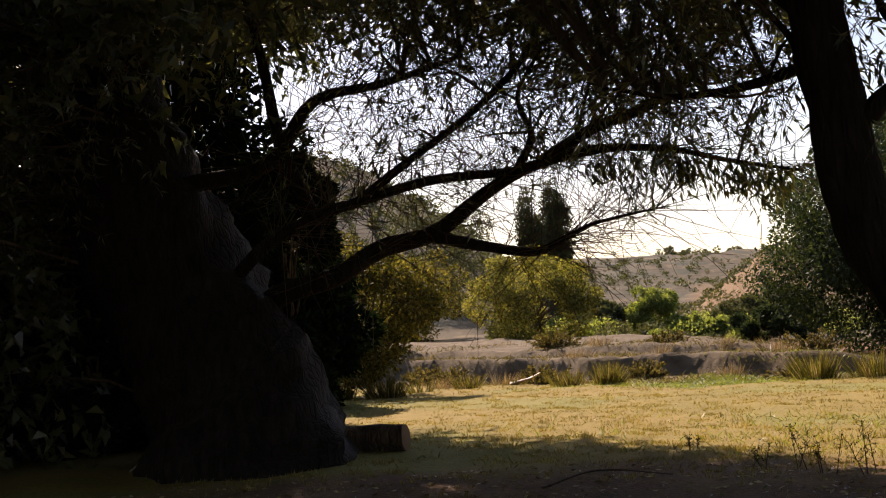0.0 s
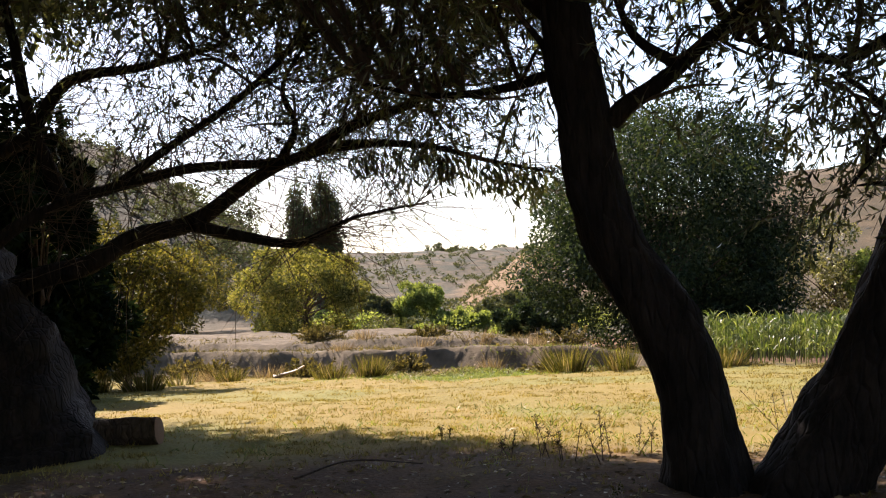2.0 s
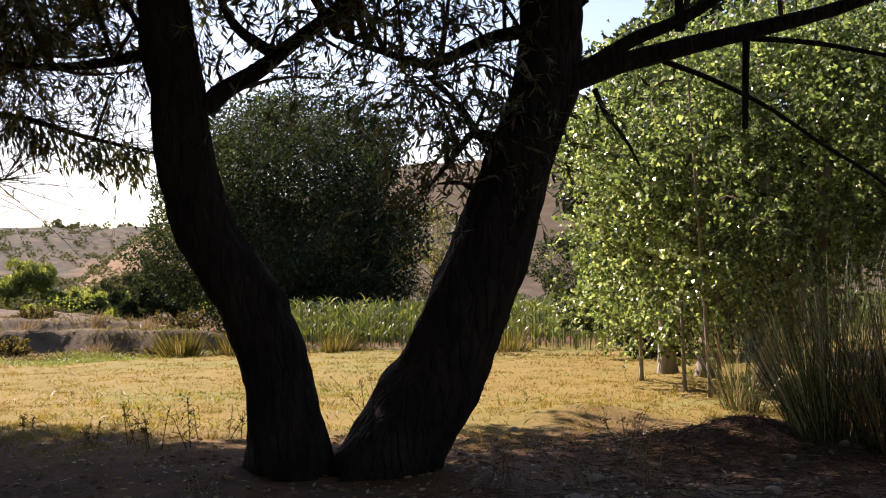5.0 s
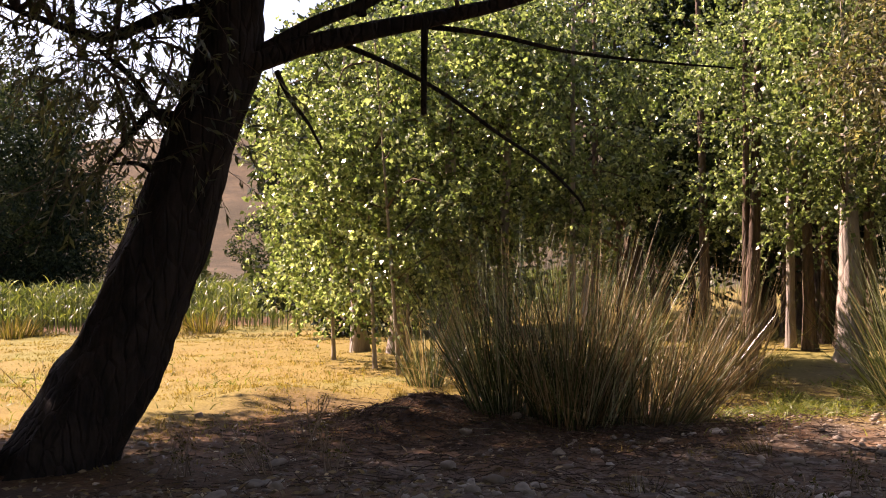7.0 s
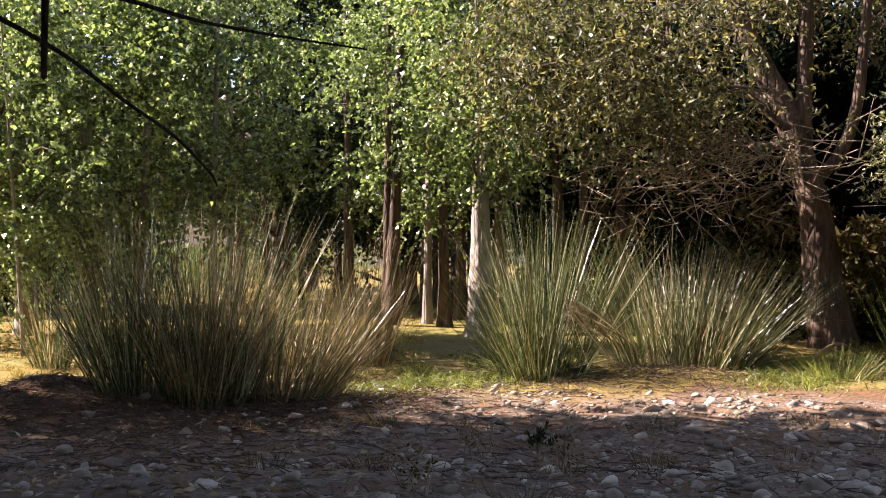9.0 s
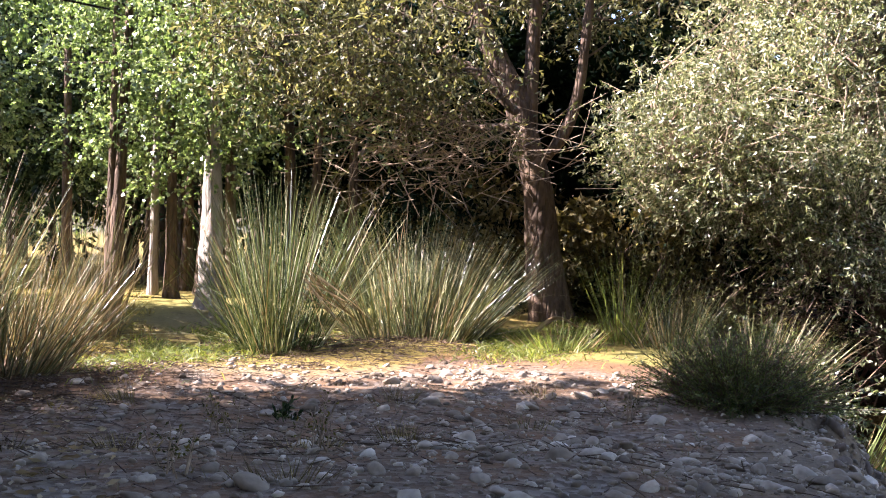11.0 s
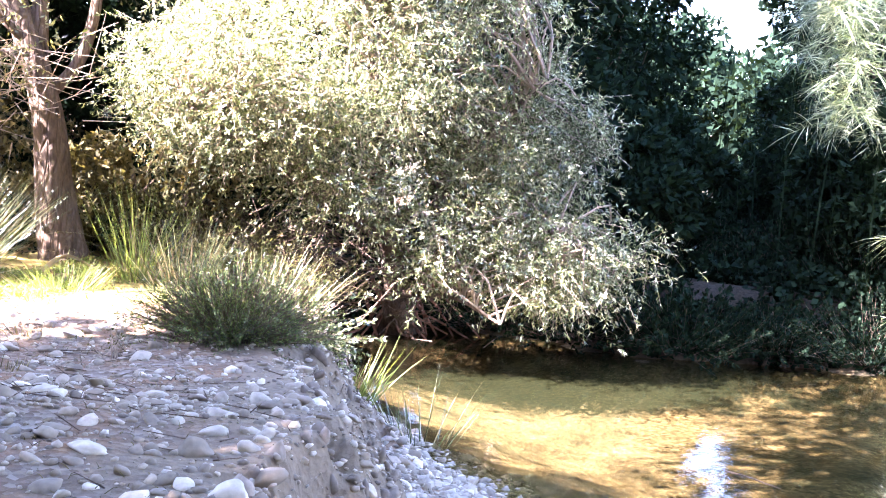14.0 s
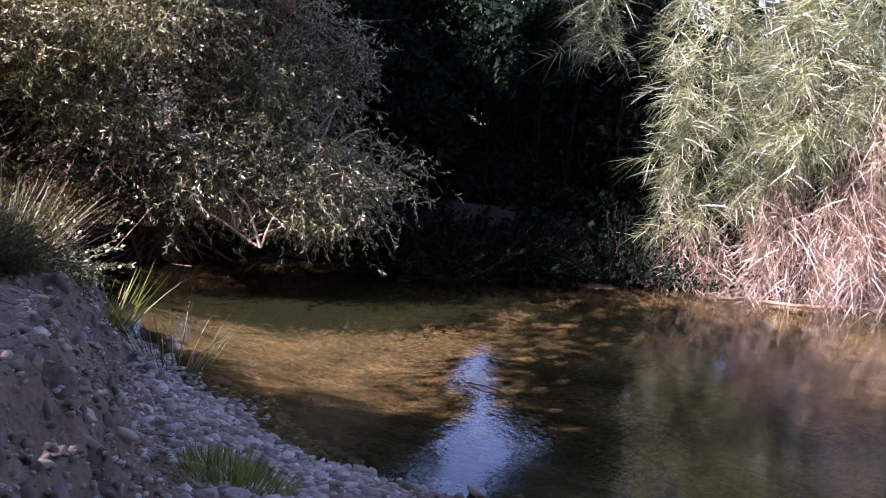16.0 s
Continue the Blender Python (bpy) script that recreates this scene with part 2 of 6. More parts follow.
M_RUSH_DRY = leaf_material("dry rush stem", (0.12, 0.085, 0.042), (0.30, 0.215, 0.115), (0.52, 0.42, 0.26), 0.2, 0.45, 0.4, (1.5, 1.4, 0.9), 0.6)
M_RUSH_GOLD = leaf_material("golden rush stem", (0.028, 0.04, 0.015), (0.125, 0.145, 0.055), (0.60, 0.56, 0.33), 0.12, 0.3, 0.7, (1.7, 1.7, 0.8), 0.7)
M_GRASS_DRY = leaf_material("dry grass", (0.19, 0.15, 0.058), (0.29, 0.235, 0.088), (0.40, 0.335, 0.14), 0.22, 0.7, 0.12)
M_GRASS = leaf_material("green grass", (0.07, 0.10, 0.02), (0.15, 0.19, 0.05), (0.27, 0.29, 0.09), 0.35)
M_CORN = leaf_material("maize leaf", (0.05, 0.078, 0.02), (0.125, 0.165, 0.045), (0.30, 0.32, 0.12), 0.32, 0.4, 0.5, (1.5, 1.6, 0.7))
M_CANE = leaf_material("cane leaf", (0.035, 0.055, 0.022), (0.16, 0.20, 0.09), (0.66, 0.68, 0.48), 0.35, 0.3, 0.7, (1.5, 1.5, 0.85), 0.58)
M_CANE_DRY = leaf_material("dry cane leaf", (0.10, 0.065, 0.04), (0.33, 0.245, 0.17), (0.72, 0.66, 0.55), 0.30, 0.35, 0.6, (1.3, 1.2, 1.0), 0.62)
STONES = [(0.0, (0.15, 0.115, 0.08)), (0.3, (0.245, 0.197, 0.143)), (0.65, (0.34, 0.284, 0.215)), (0.92, (0.46, 0.40, 0.315)), (1.0, (0.65, 0.585, 0.485))]
M_COBBLE = stone_material("cobble", STONES)
M_COBBLES = stone_material("small cobbles", STONES, per_object=False)
M_BANK_STONE = stone_material("stones of the bank", [(0.0, (0.15, 0.12, 0.09)), (0.4, (0.27, 0.23, 0.18)), (0.8, (0.42, 0.37, 0.30)), (1.0, (0.60, 0.54, 0.46))], per_object=False)
M_CLOD = stone_material("earth clod", [(0.0, (0.13, 0.10, 0.075)), (0.6, (0.21, 0.165, 0.125)), (1.0, (0.29, 0.235, 0.185))], 0.95, per_object=False)
M_ROOT = bark_material("root bark", (0.14, 0.065, 0.04), (0.36, 0.19, 0.13), 9.0, 0.4)
M_CUT = stone_material("sawn wood", [(0.0, (0.20, 0.115, 0.065)), (1.0, (0.26, 0.15, 0.085))])


# ---- mesh helpers ----
def smooth(a, b, x):
    t = np.clip((np.asarray(x, float) - a) / (b - a), 0, 1)
    return t * t * (3 - 2 * t)


TABLE = np.random.default_rng(3).random((256, 256))


def lump(x, y, size, shift=0):
    """Smooth random relief between -1 and 1."""
    u, v = np.asarray(x, float) / size + shift * 17.3, np.asarray(y, float) / size + shift * 5.7
    i, j = np.floor(u).astype(int), np.floor(v).astype(int)
    f, g = u - i, v - j
    f, g = f * f * (3 - 2 * f), g * g * (3 - 2 * g)
    a, b = TABLE[i & 255, j & 255], TABLE[(i + 1) & 255, j & 255]
    c, d = TABLE[i & 255, (j + 1) & 255], TABLE[(i + 1) & 255, (j + 1) & 255]
    return 2 * ((a * (1 - f) + b * f) * (1 - g) + (c * (1 - f) + d * f) * g) - 1


def mesh_of(name, verts, faces, material, soft=False):
    """A mesh from arrays: verts n x 3, faces m x 3 or m x 4."""
    me = bpy.data.meshes.new(name)
    verts, faces = np.asarray(verts, np.float32), np.asarray(faces, np.int32)
    k = faces.shape[1]
    me.vertices.add(len(verts))
    me.vertices.foreach_set("co", verts.ravel())
    me.loops.add(faces.size)
    me.loops.foreach_set("vertex_index", faces.ravel())
    me.polygons.add(len(faces))
    me.polygons.foreach_set("loop_start", np.arange(len(faces), dtype=np.int32) * k)
    if soft:
        me.polygons.foreach_set("use_smooth", np.ones(len(faces), dtype=bool))
    me.materials.append(material)
    me.update(calc_edges=True)
    me.validate()
    return me


def part(name, verts, faces, material, parent=None, label="", soft=False):
    """One mesh object, under a thing or a part."""
    ob = new(name, mesh_of(name, verts, faces, material, soft))
    if parent is not None:
        ob.parent = parent
        ob.matrix_parent_inverse = parent.matrix_basis.inverted()
    if label:
        tagged(ob, label)
    return ob


def join(pieces):
    vs, fs, k = [], [], 0
    for v, f in pieces:
        vs.append(v)
        fs.append(np.asarray(f) + k)
        k += len(v)
    return np.concatenate(vs), np.concatenate(fs)


def unit(v):
    return v / np.maximum(np.linalg.norm(v, axis=-1, keepdims=True), 1e-9)


def spline(pts, n):
    """A smooth line through a few points."""
    p = np.asarray(pts, float)
    p = np.concatenate([[2 * p[0] - p[1]], p, [2 * p[-1] - p[-2]]])
    t = np.linspace(0, len(p) - 3 - 1e-6, n)
    i = t.astype(int)
    f = (t - i)[:, None]
    a, b, c, d = p[i], p[i + 1], p[i + 2], p[i + 3]
    return 0.5 * (2 * b + (c - a) * f + (2 * a - 5 * b + 4 * c - d) * f ** 2 + (3 * b - a - 3 * c + d) * f ** 3)


def tube(pts, r0, r1, sides=8, rings=None, rough=0.0, flare=0.0, taper=1.0, ridges=0):
    """A tapered, lumpy limb along a smooth line, closed at its end."""
    n = rings or max(4, 4 * len(pts))
    p = spline(pts, n)
    d = unit(np.gradient(p, axis=0))
    s = np.empty_like(d)
    s[0] = unit(np.cross(d[0], [0.3, 1.0, 0.1]))
    for k in range(1, n):
        s[k] = unit(s[k - 1] - d[k] * (s[k - 1] @ d[k]))
    u = np.cross(d, s)
    f = np.linspace(0, 1, n)
    rad = r0 + (r1 - r0) * f ** taper + flare * r0 * np.exp(-f * n / max(n * 0.09, 1.5))
    a = np.linspace(0, 2 * np.pi, sides, endpoint=False)
    rr = rad[:, None] * np.ones((1, sides))
    ca, sa, g = np.cos(a)[None, :], np.sin(a)[None, :], f[:, None] * np.linalg.norm(np.diff(p, axis=0), axis=1).sum()
    if rough:
        k = rng.random(4) * 40
        rr = rr * (1 + rough * lump(ca * 1.1 + k[0] + g * 1.3, sa * 1.1 + k[1] - g * 0.7, 1.0))
        rr = rr * (1 + 0.4 * rough * lump(ca * 3 + k[2] + g * 4, sa * 3 + k[3] + g * 3, 1.0))
    if flare:
        k = rng.random(2) * 30
        foot = np.exp(-g / (2.2 * r0))
        rr = rr * (1 + foot * (0.18 + 0.30 * lump(ca * 1.6 + k[0], sa * 1.6 + k[1], 1.0) + 0.12 * lump(ca * 4 + k[1], sa * 4 + k[0], 1.0)))
    if ridges:
        wave = 1.8 * lump(ca * 2 + g * 1.6, sa * 2 + 3, 1.0)
        rr = rr * (1 + 0.085 * np.abs(np.sin(a[None, :] * (ridges // 2) + g * 0.8 + wave)) + 0.03 * lump(ca * 6 + g * 9, sa * 6 - g * 7, 1.0))
    v = p[:, None, :] + rr[..., None] * (np.cos(a)[None, :, None] * s[:, None, :] + np.sin(a)[None, :, None] * u[:, None, :])
    v = np.concatenate([v.reshape(-1, 3), p[-1:] + d[-1:] * r1 * 0.6])
    i, j = np.meshgrid(np.arange(n - 1), np.arange(sides), indexing="ij")
    k = (j + 1) % sides
    q = np.stack([i * sides + j, i * sides + k, (i + 1) * sides + k, (i + 1) * sides + j], -1).reshape(-1, 4)
    e = np.arange(sides)
    last = (n - 1) * sides
    cap = np.stack([last + e, last + (e + 1) % sides, np.full(sides, len(v) - 1), np.full(sides, len(v) - 1)], -1)
    cap = np.stack([last + e[::2], last + (e[::2] + 1) % sides, last + (e[::2] + 2) % sides, np.full(len(e[::2]), len(v) - 1)], -1)
    return v, np.concatenate([q, cap])


def leaf_quads(p, d, length, width, fold=0.25):
    """A folded, pointed leaf at each point p, growing along d."""
    n = len(p)
    d = unit(d)
    s = unit(np.cross(d, rng.normal(size=(n, 3))))
    u = np.cross(s, d)
    length, width = np.broadcast_to(length, n)[:, None], np.broadcast_to(width, n)[:, None]
    m = p + d * length * 0.42
    v = np.stack([p, m + s * width / 2 + u * width * fold, p + d * length, m - s * width / 2 + u * width * fold], 1).reshape(-1, 3)
    return v, np.arange(4 * n).reshape(n, 4)


def leaf_tris(p, d, length, width):
    """A plain pointed leaf at each point, for trees far off."""
    n = len(p)
    d = unit(d)
    s = unit(np.cross(d, rng.normal(size=(n, 3))))
    length, width = np.broadcast_to(length, n)[:, None], np.broadcast_to(width, n)[:, None]
    v = np.stack([p - s * width / 2, p + s * width / 2 + d * length * 0.3, p + d * length], 1).reshape(-1, 3)
    return v, np.arange(3 * n).reshape(n, 3)


def stick_quads(a, b, r0, r1):
    """Thin three-sided twigs from a to b."""
    n = len(a)
    d = unit(b - a)
    s = unit(np.cross(d, rng.normal(size=(n, 3))))
    u = np.cross(s, d)
    vs = []
    for end, r in ((a, r0), (b, r1)):
        r = np.broadcast_to(r, n)[:, None]
        for k in range(3):
            w = 2 * math.pi * k / 3
            vs.append(end + r * (math.cos(w) * s + math.sin(w) * u))
    v = np.stack(vs, 1).reshape(-1, 3)
    base = 6 * np.arange(n)[:, None]
    f = np.concatenate([base + np.array([[k, (k + 1) % 3, 3 + (k + 1) % 3, 3 + k]]) for k in range(3)])
    return v, f


def blades(p, d, length, width, bend, droop=1.0, segs=3):
    """Narrow curved strips, for rushes, grass and maize."""
    n = len(p)
    d = unit(d)
    side = unit(np.cross(d, rng.normal(size=(n, 3)) * [1, 1, 0.15]))
    out = unit(d * [1, 1, 0] + 1e-4)
    length, width, bend = (np.broadcast_to(x, n)[:, None] for x in (length, width, bend))
    rows = []
    for k in range(segs + 1):
        f = k / segs
        c = p + d * length * f + (out * 0.6 - np.array([0, 0, 1.0]) * droop) * bend * length * f ** 2.2
        w = width * (1 - 0.92 * f ** 1.5) / 2
        rows += [c - side * w, c + side * w]
    v = np.stack(rows, 1).reshape(-1, 3)
    m = 2 * (segs + 1)
    base = m * np.arange(n)[:, None]
    f = np.concatenate([base + np.array([[2 * k, 2 * k + 1, 2 * k + 3, 2 * k + 2]]) for k in range(segs)])
    return v, f


def thing(name, at, label, category, group="", kind=""):
    ob = new(name)
    ob.empty_display_size = 0.2
    ob.matrix_basis = Matrix.Translation(at)
    return tagged(ob, label, category, group, kind)


# ---- lie of the land ----
SHORE = [(12.4, -0.75), (11.3, -1.1), (10.2, -1.4), (9.25, -1.8), (8.3, -2.05), (7.6, -2.3), (7.1, -2.75), (6.6, -3.3), (5.2, -4.2), (3.6, -6.5), (3.0, -11.0), (2.0, -18.0),
         (11.0, -20.0), (12.6, -15.0), (13.8, -12.4), (14.4, -10.6), (14.8, -8.5), (15.2, -6.8), (15.4, -5.4), (16.8, -4.2), (17.6, -3.0), (16.6, -1.4), (15.2, -0.9), (13.8, -0.6)]
WATER_Z = -1.0


# the lip of the cut bank above the gravel slope, closed through the river
EDGE = [(13.2, -0.35), (11.0, -0.5), (9.9, -0.45), (9.0, -0.35), (7.45, -0.42), (6.1, -0.38), (4.9, -0.1), (4.3, 0.05), (3.6, -0.1), (2.9, -0.8), (2.3, -1.8), (1.6, -3.2), (0.6, -7.0), (-1.0, -18.0), (4.0, -18.5), (8.0, -10.0), (11.0, -5.0), (14.0, -2.0)]


def edge_distance(x, y, outline):
    """Metres from a closed outline: below zero inside it."""
    q = np.array(outline)
    best = np.full(np.shape(x), 1e9)
    inside = np.zeros(np.shape(x), bool)
    for a, b in zip(q, np.roll(q, -1, 0)):
        e = b - a
        t = np.clip(((x - a[0]) * e[0] + (y - a[1]) * e[1]) / (e @ e), 0, 1)
        best = np.minimum(best, np.hypot(x - a[0] - t * e[0], y - a[1] - t * e[1]))
        cross = (a[1] > y) != (b[1] > y)
        inside ^= cross & (x < a[0] + (y - a[1]) * e[0] / (e[1] if e[1] else 1e-9))
    return np.where(inside, -best, best)


def river_distance(x, y):
    """Metres from the shoreline: below zero in the water."""
    return edge_distance(x, y, SHORE)


def bank_line(x):
    return 30.0 - 0.62 * np.minimum(x, 14)


def height(x, y):
    x, y = np.asarray(x, float), np.asarray(y, float)
    r = np.hypot(x, y)
    az = np.degrees(np.arctan2(x, y))
    near = 0.3 * (1 - smooth(5.5, 8.2, r))
    z = near - 0.026 * np.clip(y - 10, 0, 22)
    z = z + 0.035 * lump(x, y, 1.3) + 0.018 * lump(x, y, 0.42, 1) + 0.05 * lump(x, y, 4.5, 2) * smooth(6, 12, r)
    z = z + 0.24 * np.exp(-((x - 7.25) ** 2 + (y - 7.2) ** 2) / 0.45) + 0.10 * np.exp(-((x - 7.4) ** 2 + (y - 9.6) ** 2) / 0.25)
    u = (y - bank_line(x)) * 0.85
    w = (1 - smooth(8, 13, x)) * (y > 0)
    rise = 0.60 * smooth(2.3, 2.75, u + 0.30 * lump(x, y, 2.2, 4) + 0.2 * lump(x, y, 0.7, 16)) - 0.10 * smooth(3.0, 5, u) + 0.26 * smooth(5.4, 5.8, u + 0.4 * lump(x, y, 3, 5)) - 0.3 * smooth(14, 20, u)
    z = z + w * rise + w * (0.04 * lump(x, y, 0.9, 6) + 0.05 * lump(x, y, 0.4, 17)) * smooth(0.5, 1.6, u) * (1 - smooth(14, 18, u))
    # hills round the valley
    ridge = 1 + 0.35 * lump(az * 1.7, r * 0.02, 5.0, 7) + 0.2 * lump(x, y, 18, 8)
    far = 15.5 * smooth(130, 370, r) * (1 + 0.10 * lump(x, y, 60, 9))
    left = 17 * (1 - smooth(-7.0, 10.5, az)) * smooth(58, 120, r) * np.minimum(ridge, 1.05)
    right = (np.clip((az - 12.4) * 2.05, 0, 7.4) + np.clip((az - 16.6) * 0.70, 0, 8.6)) * smooth(82, 142, r)
    side = np.where(y > 0, np.maximum(left * (az > -95), right), 7 * smooth(60, 160, r))
    z = z + np.maximum(far, side) + 1.6 * lump(x, y, 26, 10) * smooth(70, 150, r) + 0.5 * lump(x, y, 7, 11) * smooth(70, 110, r)
    # the river and its banks
    near_river = (np.abs(x - 9) < 22) & (np.abs(y + 8) < 22)
    d = np.full(x.shape, 30.0)
    if near_river.any():
        d[near_river] = river_distance(x[near_river], y[near_river])
    e = np.full(x.shape, 30.0)
    if near_river.any():
        e[near_river] = edge_distance(x[near_river], y[near_river], EDGE)
    wob = e + 0.20 * lump(x, y, 0.7, 12) + 0.15 * lump(x, y, 0.26, 13) + 0.13 * lump(x, y, 0.13, 15)
    slope = WATER_Z + 0.62 * np.clip(d, 0, None) / (np.clip(d, 0, None) + np.clip(-wob, 0, None) + 1e-3)
    step = 0.7 * smooth(-0.68, -0.05, wob) + 0.3 * smooth(-0.2, 0.05, wob)
    bankz = slope * (1 - step) + z * step
    other = WATER_Z + (z - WATER_Z) * smooth(-0.05, 1.1, d + 0.16 * lump(x, y, 0.8, 12))
    ours = smooth(13.5, 12.0, x)
    land = ours * bankz + (1 - ours) * other
    bed = WATER_Z - 0.42 * smooth(0, 2.6, -d) + 0.04 * lump(x, y, 0.6, 14)
    zz = np.where(d < 0, bed, np.where((d < 9), land, z))
    return zz


def ground_at(x, y):
    return float(height(np.array([x]), np.array([y]))[0])


def build_ground():
    az = np.radians(np.concatenate([np.arange(-24, 135, 0.45), np.arange(135, 180, 1.0), np.arange(180, 336, 3.0)]))
    r = np.concatenate([[0.001, 1.0, 2.0, 3.0], np.arange(3.4, 18.0, 0.075), np.geomspace(18.0, 44, 170), np.geomspace(44.5, 1500, 120)])
    a, q = np.meshgrid(az, r, indexing="ij")
    x, y = q * np.sin(a), q * np.cos(a)
    z = height(x, y)
    v = np.stack([x, y, z], -1).reshape(-1, 3)
    na, nr = a.shape
    i, j = np.meshgrid(np.arange(na), np.arange(nr - 1), indexing="ij")
    k = (i + 1) % na
    f = np.stack([i * nr + j, i * nr + j + 1, k * nr + j + 1, k * nr + j], -1).reshape(-1, 4)
    ob = tagged(part("ground", v, f, M_GROUND, soft=True), "dry valley ground with turf, gravel and hills", "ground", kind="structure")
    azd = np.degrees(a)
    azd = np.where(azd > 180, azd - 360, azd)
    d = np.full(x.shape, 30.0)
    m = (np.abs(x - 9) < 22) & (np.abs(y + 8) < 22)
    d[m] = river_distance(x[m], y[m])
    u = (y - bank_line(x)) * 0.85
    gravel = smooth(26, 60, azd) * (1 - smooth(8.4 + 2.2 * smooth(56, 70, azd), 9.4 + 2.2 * smooth(56, 70, azd), q + 0.8 * lump(x, y, 1.1, 20))) * (0.75 + 0.25 * lump(x, y, 0.8, 21))
    e = np.full(x.shape, 30.0)
    e[m] = edge_distance(x[m], y[m], EDGE)
    gravel = np.maximum(gravel, smooth(0.6, 0.1, e) * (x < 12.5) * (0.75 + 0.25 * lump(x, y, 0.5, 26)))
    gravel = gravel * (1 - smooth(128, 165, np.abs(azd) + 8 * lump(x, y, 1.5, 28)))
    dry = smooth(9.8, 12.0, q + 1.1 * lump(x, y, 1.4, 22)) * (1 - smooth(1.0, 3.2, u + 0.8 * lump(x, y, 1.6, 23))) * (y > 3)
    dry = np.maximum(dry, smooth(11.2, 12.0, q + 0.6 * lump(x, y, 0.9, 27)) * (azd > 50) * (azd < 96) * 0.85 * (d > 1))
    green = smooth(0.1, 0.5, lump(x, y, 2.4, 24)) * 0.35 * dry
    patch = np.exp(-(((x - 6.5) / 2.2) ** 2 + ((y - 26.6) / 1.5) ** 2))
    strip = 0.7 * np.maximum(np.exp(-(((x - 10.2) / 0.9) ** 2 + ((y - 5.3) / 0.8) ** 2)), np.exp(-(((x - 12.6) / 1.0) ** 2 + ((y - 2.2) / 0.5) ** 2))) * smooth(-0.3, 0.4, lump(x, y, 0.7, 25))
    green = np.maximum(green, np.maximum(smooth(0.3, 0.6, patch), 0.8 * strip))
    mound = np.exp(-((x - 7.2) ** 2 + (y - 7.2) ** 2) / 1.1)
    gravel, dry, green = gravel * (1 - mound), dry * (1 - mound), green * (1 - mound)
    bank = smooth(0.8, 2.6, u) * (1 - smooth(16, 30, u)) * (x < 13) * (1 - patch)
    cut = (0.85 * smooth(-0.9, -0.5, e) * smooth(1.0, 0.1, e + 0.4 * lump(x, y, 0.5, 61)) * (x < 13) * (d > 0.1))
    cut = np.maximum(cut, 0.85 * np.exp(-(((x - 13.5) / 1.7) ** 2 + ((y - 6.1) / 1.0) ** 2)) * (0.8 + 0.2 * lump(x, y, 0.5, 62)))
    hill = smooth(45, 60, q)
    slope = smooth(12.2, 12.9, azd) * (0.25 + 0.75 * smooth(19, 17, azd)) * smooth(82, 96, q) * smooth(240, 180, q)
    bed = smooth(0.15, -0.15, d)
    # the wood's floor that takes the shade-darkened humus colour
    shaded_humus = smooth(13.6, 14.8, x + 0.4 * lump(x, y, 0.9, 29)) * smooth(0.6, -0.6, y) * smooth(-0.05, 0.1, d) * (x < 40) * (y > -30)
    for name, values in (("gravel", gravel), ("dry", dry), ("green", green), ("bank", bank), ("cut", cut), ("hill", hill), ("slope", slope), ("bed", bed), ("shaded_humus", shaded_humus)):
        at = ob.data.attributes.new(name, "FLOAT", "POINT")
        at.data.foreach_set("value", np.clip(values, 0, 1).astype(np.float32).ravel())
    return ob


GROUND = build_ground()


def build_water():
    x, y = np.meshgrid(np.linspace(1, 20, 60), np.linspace(-21, 0.4, 70), indexing="ij")
    v = np.stack([x, y, np.full(x.shape, WATER_Z)], -1).reshape(-1, 3)
    d = river_distance(x, y)
    i, j = np.meshgrid(np.arange(59), np.arange(69), indexing="ij")
    f = np.stack([i * 70 + j, (i + 1) * 70 + j, (i + 1) * 70 + j + 1, i * 70 + j + 1], -1).reshape(-1, 4)
    f = f[d.ravel()[f].min(1) < 0.5]
    return tagged(part("water", v, f, M_WATER, soft=True), "shallow clear stream over a golden pebble bed", "water", kind="structure")


WATER = build_water()
WATER.visible_shadow = False


# ---- trees ----
def in_blob(centre, radii, n, shell=0.55):
    """Points in an ellipsoid, more of them towards its outside."""
    d = unit(rng.normal(size=(n, 3)))
    f = rng.random(n) ** (1 / 3)
    f = shell + (1 - shell) * f if shell else f
    return np.asarray(centre) + d * f[:, None] * np.asarray(radii), d


def nearest_on(lines, p):
    """The nearest of the limbs' points to each p, favouring those below it."""
    q = np.concatenate(lines)
    d = np.linalg.norm(p[:, None, :] - q[None], axis=2) + 0.6 * np.maximum(q[None, :, 2] - p[:, None, 2], 0)
    d = d + rng.random(d.shape) * 0.9
    return q[d.argmin(1)]


